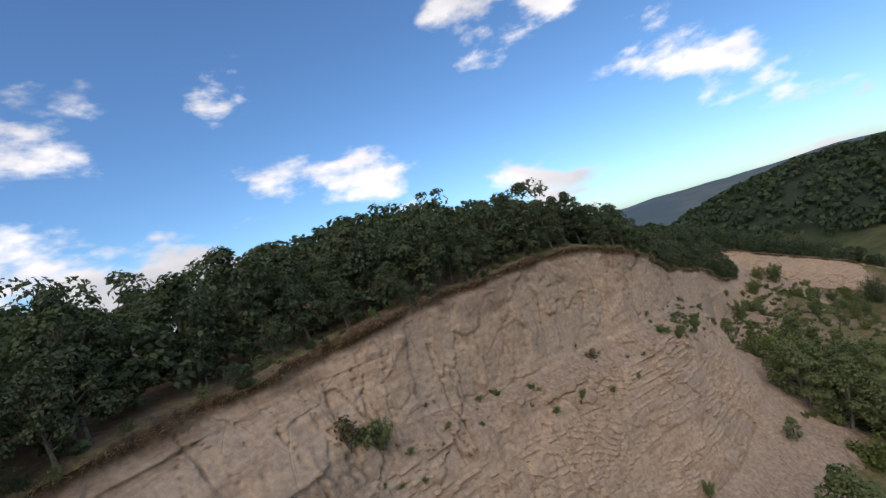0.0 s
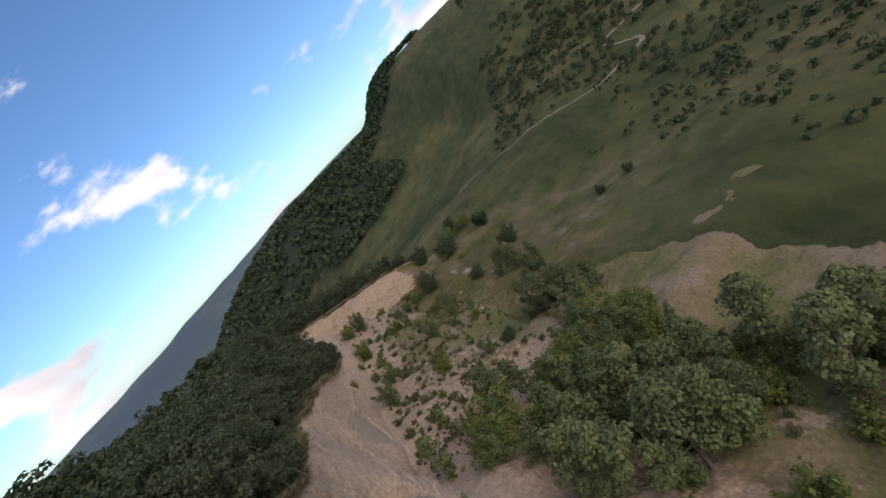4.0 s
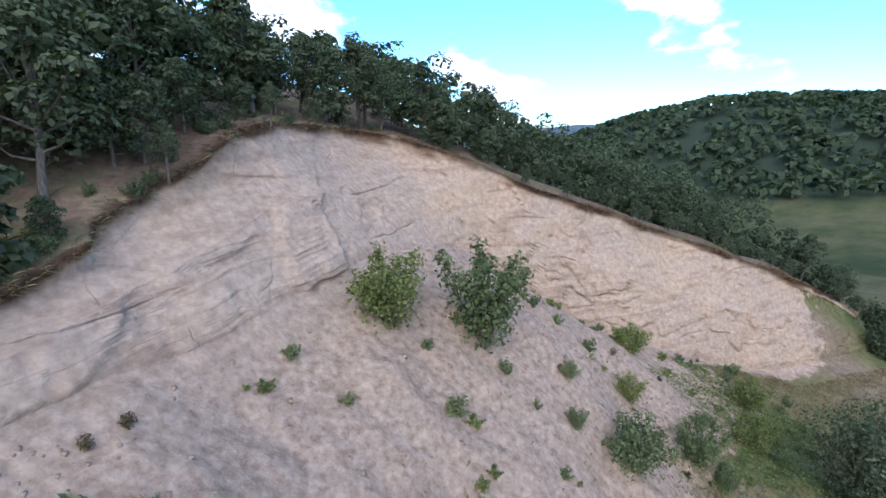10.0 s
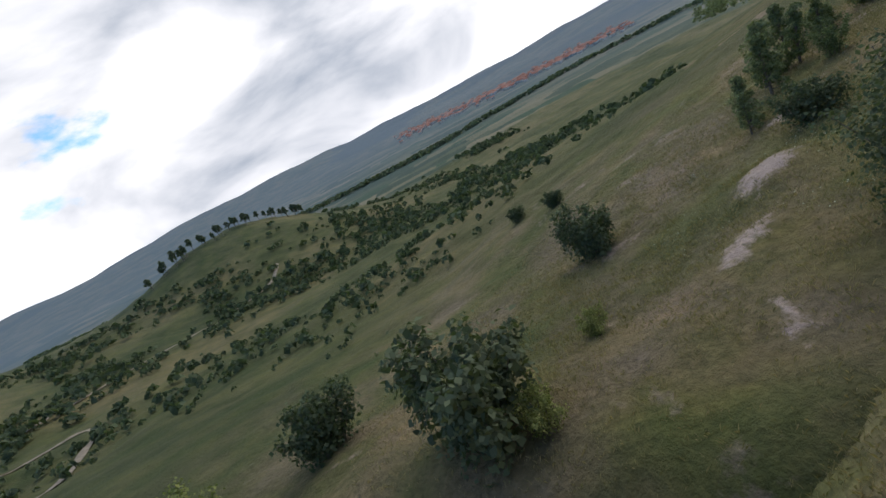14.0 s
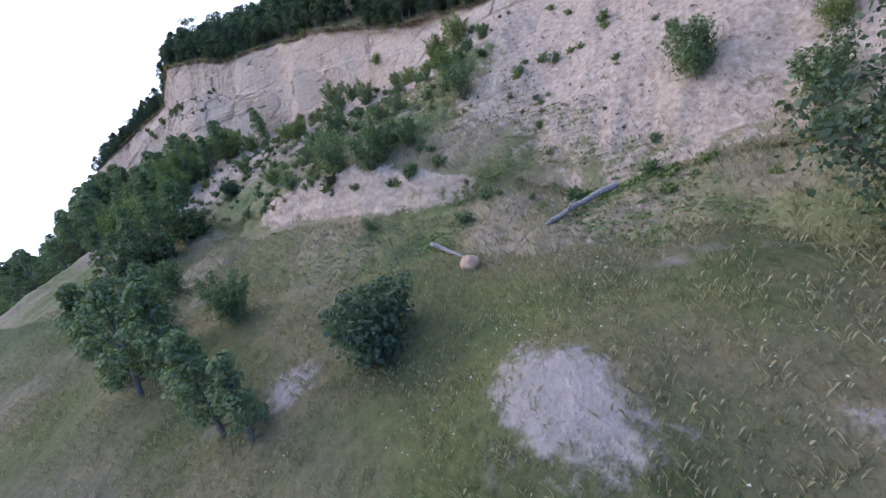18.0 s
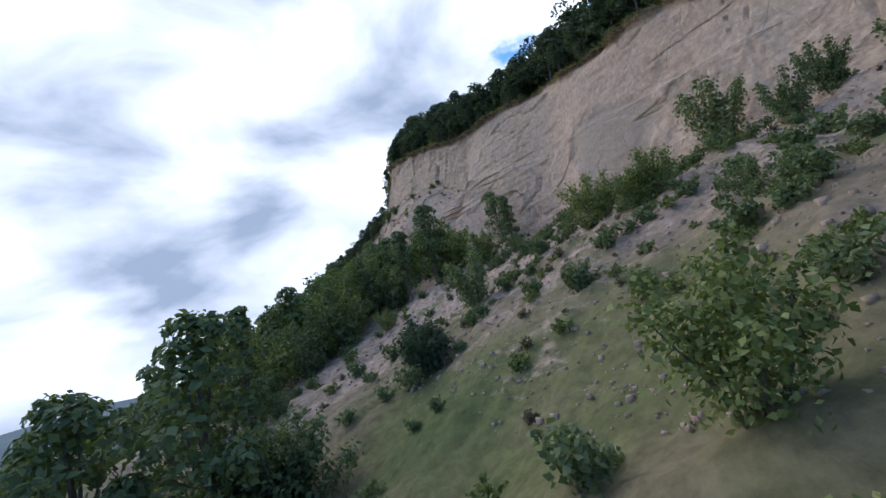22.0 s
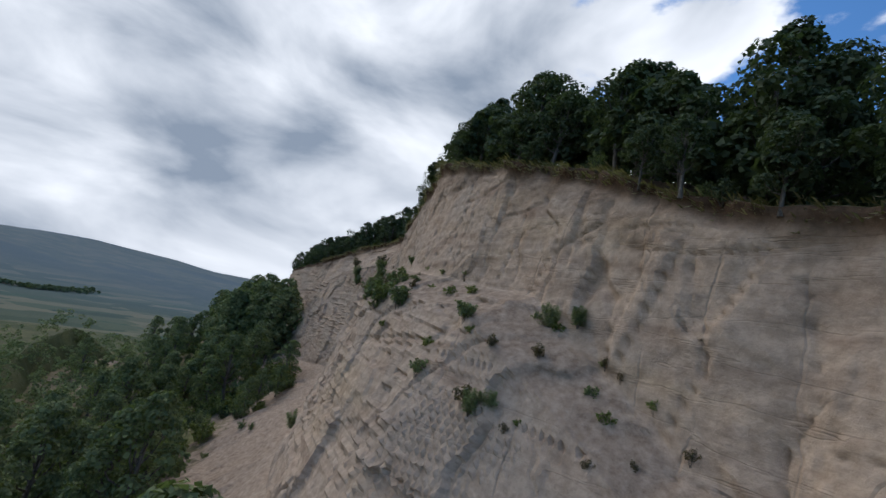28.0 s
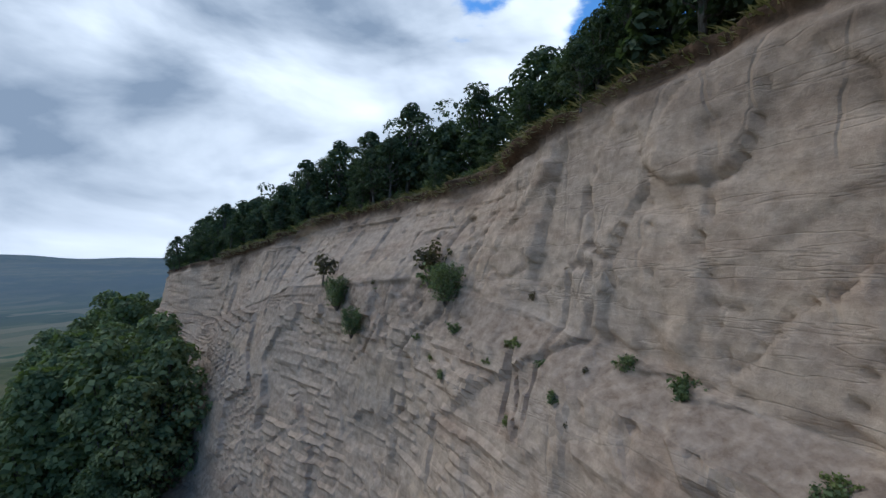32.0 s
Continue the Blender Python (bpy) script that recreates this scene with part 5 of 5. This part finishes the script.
dead_log([(94.2, 86.4, 0.25), (94.7, 83.4, 0.2), (95.3, 81.0, 0.12)], 0.15, [(1.3, (0.2, -1.6, -0.3), 0.07), (0.9, (0.5, 0.4, 0.5), 0.05)], "grey weathered fallen trunk on the grassy slope")
dead_log([(91.4, 77.3, 0.2), (93.0, 78.0, 0.16), (94.9, 78.7, 0.1)], 0.12, [(0.6, (0.3, -0.5, 0.3), 0.04)], "short grey fallen trunk beside the orange boulder")

# thorn bushes near the turning point of the flight
for px, py, size, proto in ((124.9, 88.6, 1.0, SHRUBS[3]), (122.4, 89.8, 0.6, SHRUBS[2]), (118.5, 84.0, 0.45, SHRUBS[2]), (113.0, 45.0, 0.4, SHRUBS[3]), (118.0, 38.0, 0.4, SHRUBS[3]),
                            (137.0, 80.0, 0.8, SHRUBS[3]), (92.0, 61.0, 1.2, SHRUBS[1]), (86.0, 58.5, 1.3, SHRUBS[1])):
    put(proto, px, py, ground_at(px, py) - 0.05, size, group="thorn bushes on the meadow" if proto is SHRUBS[3] else "")

# rubble on the talus
rub = np.random.RandomState(15)
cols = np.concatenate([rub.choice(np.where((U > 12.5) & (U < 25.5))[0], 3000), rub.choice(np.where((U > 14.5) & (U < 20.0))[0], 5000)])
rws = rub.choice(np.where((ZONE > 8.0) & (ZONE < 9.75))[0], 8000)
ra, rb_ = rub.rand(2, len(cols), 1)
spots = (G[cols, rws] * (1 - ra) + G[np.minimum(cols + 1, COLS - 1), rws] * ra) * (1 - rb_) + G[cols, rws + 1] * rb_
cube = np.array([(a, b_, c) for a in (-1, 1) for b_ in (-1, 1) for c in (-1, 1)], float)
cube_f = np.array([(0, 1, 3, 2), (4, 6, 7, 5), (0, 4, 5, 1), (2, 3, 7, 6), (0, 2, 6, 4), (1, 5, 7, 3)])
size = 0.02 + 0.065 * rub.rand(len(spots)) ** 4
rv = spots[:, None] + cube * size[:, None, None] * (0.6 + 0.7 * rub.rand(len(spots), 8, 3))
rf = (cube_f[None] + (np.arange(len(spots)) * 8)[:, None, None]).reshape(-1, 4)
tagged(new("rubble", mesh_of("rubble", rv.reshape(-1, 3), rf, GROUND)), "pale crumbled sandstone rubble on the talus", "rubble", kind="stuff")
rub_me = bpy.data.objects["rubble"].data
paint(rub_me, "loose", np.ones(len(rub_me.vertices)))

# grass on the shelf, the lower talus and the nearest meadow
gr = np.random.RandomState(19)
TRY = 120000
gc = gr.choice(np.where((U > 14.8) & (U < 29))[0], TRY)
gq = gr.choice(np.where((ZONE > 8.6) & (ZONE < 12.3))[0], TRY)
veg_here = np.clip(veg, 0, 1)[gc, gq]
creep = fbm(G[gc, gq, 0] * 0.22, G[gc, gq, 1] * 0.22, G[gc, gq, 2] * 0.22, 3) > 0.10
some = (gr.rand(TRY) < veg_here ** 1.4 * 0.7) & ((U[gc] > 19.3) | (ZONE[gq] > 9.9)) & ~(creep & (U[gc] > 20) & (U[gc] < 27)) & ~((ZONE[gq] > 9.9) & (ZONE[gq] < 11.1) & (drop[gc] > 0.7))
la, lb = gr.rand(2, TRY, 1)
c1, q1 = np.minimum(gc + 1, COLS - 1), gq + 1
places = ((G[gc, gq] * (1 - la) + G[c1, gq] * la) * (1 - lb) + (G[gc, q1] * (1 - la) + G[c1, q1] * la) * lb)[some]
mx, my = gr.uniform(62, 136, 140000), gr.uniform(44, 100, 140000)
far_from = np.minimum(np.hypot((mx - 104) * 0.8, my - 77), np.hypot(mx - 83, my - 62) * 1.1)
clumped = 0.75 + 0.9 * fbm(mx * 0.5, my * 0.5, 0 * mx + 6, 3)
bare_here = sum(hump(mx, my, *spot) for spot in ((105.7, 79.0, 2.7, 1.7, 20), (112.9, 90.6, 0.55, 2.4, -20), (110.5, 84.5, 2.4, 1.0, 30)))
ok = (gr.rand(140000) < (1.15 - far_from / 23) * clumped * (1 - bare_here))
mz = height(mx[ok], my[ok])
places = np.concatenate([places, np.stack([mx[ok], my[ok], mz], 1)])
n_ = len(places)
turn = gr.rand(n_, 3) * 6.28
blades = []
for k in range(3):
    lean_ = np.stack([np.cos(turn[:, k]), np.sin(turn[:, k]), 0 * turn[:, k]], 1)
    tall = (0.07 + 0.19 * gr.rand(n_) ** 2)[:, None]
    wide = np.stack([-lean_[:, 1], lean_[:, 0], 0 * lean_[:, 0]], 1) * (0.003 + 0.005 * gr.rand(n_))[:, None]
    foot_ = places + lean_ * 0.12 * gr.rand(n_)[:, None]
    up_ = np.array([0, 0, 1.0])
    blades.append(np.stack([foot_ - wide - up_ * 0.05, foot_ + wide - up_ * 0.05, foot_ + lean_ * tall * 0.35 + up_ * tall * 0.7 + wide * 0.6, foot_ + lean_ * tall * 0.8 + up_ * tall], 1))
GRASS = leaf_material("grass_blades", (0.17, 0.165, 0.08), (0.38, 0.31, 0.21))
tagged(new("grass", card_mesh("grass", np.concatenate(blades).reshape(-1, 3), GRASS)), "dry brown-green grass on the shelf and slopes", "grass", kind="stuff")

# sod that hangs over the lip of the cliff
sc = gr.choice(np.where((U > 3) & (U < 28.5))[0], 9000)
sq = gr.choice(np.where((ZONE > 3.2) & (ZONE < 4.5))[0], 9000)
sod = G[sc, sq] + gr.normal(size=(9000, 3)) * 0.08
fringe = []
for k in range(3):
    spin_ = gr.rand(9000) * 6.28
    lean_ = np.stack([np.cos(spin_), np.sin(spin_), 0 * spin_], 1) * 0.5 + OUT[sc] * 0.9
    tall = (0.10 + 0.24 * gr.rand(9000))[:, None]
    wide = np.stack([-lean_[:, 1], lean_[:, 0], 0 * spin_], 1) * (0.010 + 0.012 * gr.rand(9000))[:, None]
    up_ = np.stack([0 * spin_, 0 * spin_, gr.uniform(-0.7, 0.8, 9000)], 1)
    fringe.append(np.stack([sod - wide, sod + wide, sod + (lean_ * 0.5 + up_ * 0.5) * tall + wide * 0.5, sod + (lean_ + up_ * 0.6) * tall], 1))
tagged(new("rim_grass", card_mesh("rim_grass", np.concatenate(fringe).reshape(-1, 3), GRASS)), "dry sod and grass hanging over the cliff lip", "grass", kind="stuff")

# creeping green ground cover in patches on the shelf and its foot
ic = gr.choice(np.where((U > 20) & (U < 27))[0], 90000)
iq = gr.choice(np.where((ZONE > 8.7) & (ZONE < 12.4))[0], 90000)
ip = G[ic, iq]
patch = fbm(ip[:, 0] * 0.22, ip[:, 1] * 0.22, ip[:, 2] * 0.22, 3)
ip = ip[(patch > 0.10) & (np.clip(veg, 0, 1)[ic, iq] > 0.12)]
ip = ip + np.array([0, 0, 0.05]) + gr.normal(size=ip.shape) * [0.25, 0.25, 0.04]
IVY = leaf_material("creeper_leaves", (0.085, 0.125, 0.045), (0.20, 0.24, 0.085))
tagged(new("creeper", card_mesh("creeper", cards(ip, np.tile([0, 0, 1.0], (len(ip), 1)), 0.075, gr, 0.5), IVY)), "creeping green ground cover on the shelf", "creeper", kind="stuff")

# small white flowers in the meadow
wx, wy = gr.uniform(92, 112, 900), gr.uniform(68, 86, 900)
keep_ = fbm(wx * 0.3, wy * 0.3, 0 * wx + 12, 2) > 0.1
wx, wy = wx[keep_], wy[keep_]
wz = np.array([ground_at(a_, b_) for a_, b_ in zip(wx, wy)]) + 0.30
PETAL = leaf_material("white_petals", (0.55, 0.55, 0.50), (0.75, 0.75, 0.70))
tagged(new("wild_flowers", card_mesh("wild_flowers", cards(np.stack([wx, wy, wz], 1), np.tile([0, 0, 1.0], (len(wx), 1)), 0.035, gr, 0.3), PETAL)), "tiny white umbel flowers in the dry grass", "flowers", kind="stuff")

# the dirt track on the far meadow, laid on the ground
track = along([(250, -150, 0), (246, -122, 0), (266, -84, 0), (281, -48, 0), (284, -4, 0), (262, 22, 0), (236, 10, 0), (221, 30, 0), (212, 62, 0), (215, 110, 0)], np.linspace(0, 9, 240))
way_ = np.gradient(track[:, :2], axis=0)
way_ /= np.linalg.norm(way_, axis=1)[:, None]
lanes = []
for o in (-1.1, -0.4, 0.4, 1.1):
    qx, qy = track[:, 0] - way_[:, 1] * o, track[:, 1] + way_[:, 0] * o
    lanes.append(np.stack([qx, qy, height(qx, qy) + 0.35 - 0.12 * abs(o)], 1))
m_, n2, l2, b2 = material("track_earth")
g2 = noise_of(n2, l2, mapped(n2, l2, (1, 1, 1)), 0.8, 7, 0.65)
l2.new(ramp_of(n2, l2, g2, (0.3, (0.17, 0.145, 0.10)), (0.7, (0.33, 0.285, 0.21))), b2.inputs["Base Color"])
tagged(new("dirt_track", grid_mesh("dirt_track", np.stack(lanes, 1), m_)), "pale unpaved track across the meadow", "track", kind="structure")

# a row of pines on the ridge across the valley
ridge = random.Random(5)
PINE = tree_kind("pine_tree", 9.0, 2.2, 0.42, 0.5, 420, OAK, 61, "dark pine in a row on the far ridge", "tree", 0.03, 9)
for k in range(34):
    q = k / 33
    px, py = 262 + 92 * q + ridge.uniform(-3, 3), -262 + 78 * q + ridge.uniform(-4, 4)
    put(PINE, px, py, float(height(np.array([px]), np.array([py]))[0]) - 0.3, ridge.uniform(0.8, 1.2), group="pines on the ridge")

# the village in the valley and the tree line by the river, far away
vr = np.random.RandomState(31)
hq = vr.rand(420)
hx, hy = -560 + 900 * hq + vr.normal(size=420) * 40, -1700 - 260 * hq + vr.normal(size=420) * 55
hz = height(hx, hy)
walls_v, roofs_v, roofs_f = [], [], []
for k in range(420):
    a, b_, c = vr.uniform(5, 9), vr.uniform(4, 6), vr.uniform(3.5, 6)
    box = np.array([hx[k], hy[k], hz[k]]) + cube * [a, b_, c] + [0, 0, c * 0.6]
    walls_v.append(box)
    zt = hz[k] + c * 1.6
    roofs_v.append(np.array([(hx[k] - a - 1, hy[k] - b_ - 1, zt), (hx[k] + a + 1, hy[k] - b_ - 1, zt), (hx[k] + a + 1, hy[k], zt + 4), (hx[k] - a - 1, hy[k], zt + 4),
                             (hx[k] - a - 1, hy[k] + b_ + 1, zt), (hx[k] + a + 1, hy[k] + b_ + 1, zt)]))
    roofs_f.append(np.array([(0, 1, 2, 3), (3, 2, 5, 4)]) + 6 * k)
wm, wn_, wl_, wb = material("house_walls")
wb.inputs["Base Color"].default_value = (0.5, 0.47, 0.42, 1)
rm, rn_, rl_, rb = material("roof_tiles")
rg = rn_.new("ShaderNodeNewGeometry")
rl_.new(ramp_of(rn_, rl_, rg.outputs["Random Per Island"], (0, (0.22, 0.09, 0.06)), (1, (0.40, 0.23, 0.17))), rb.inputs["Base Color"])
village = tagged(new("village"), "distant village of pale houses with red tiled roofs", "village", kind="stuff")
part("house_walls", mesh_of("house_walls", np.concatenate(walls_v), (cube_f[None] + (np.arange(420) * 8)[:, None, None]).reshape(-1, 4), wm), village)
part("roofs", mesh_of("roofs", np.concatenate(roofs_v), np.concatenate(roofs_f), rm), village)
line_x = vr.uniform(-900, 1400, 1500)
line_y = -1150 + 0.16 * line_x + 60 * np.sin(line_x / 140) + vr.normal(size=1500) * 14
lz = height(line_x, line_y)
q = np.repeat(np.stack([line_x, line_y, lz + 4], 1), 7, 0)
w = vr.normal(size=q.shape)
w /= np.linalg.norm(w, axis=1)[:, None]
w[:, 2] = np.abs(w[:, 2])
tagged(new("river_trees", card_mesh("river_trees", cards(q + w * 5, w, 4.5, vr, 0.6), OAK)), "dark line of trees along the valley river", "trees", kind="stuff")
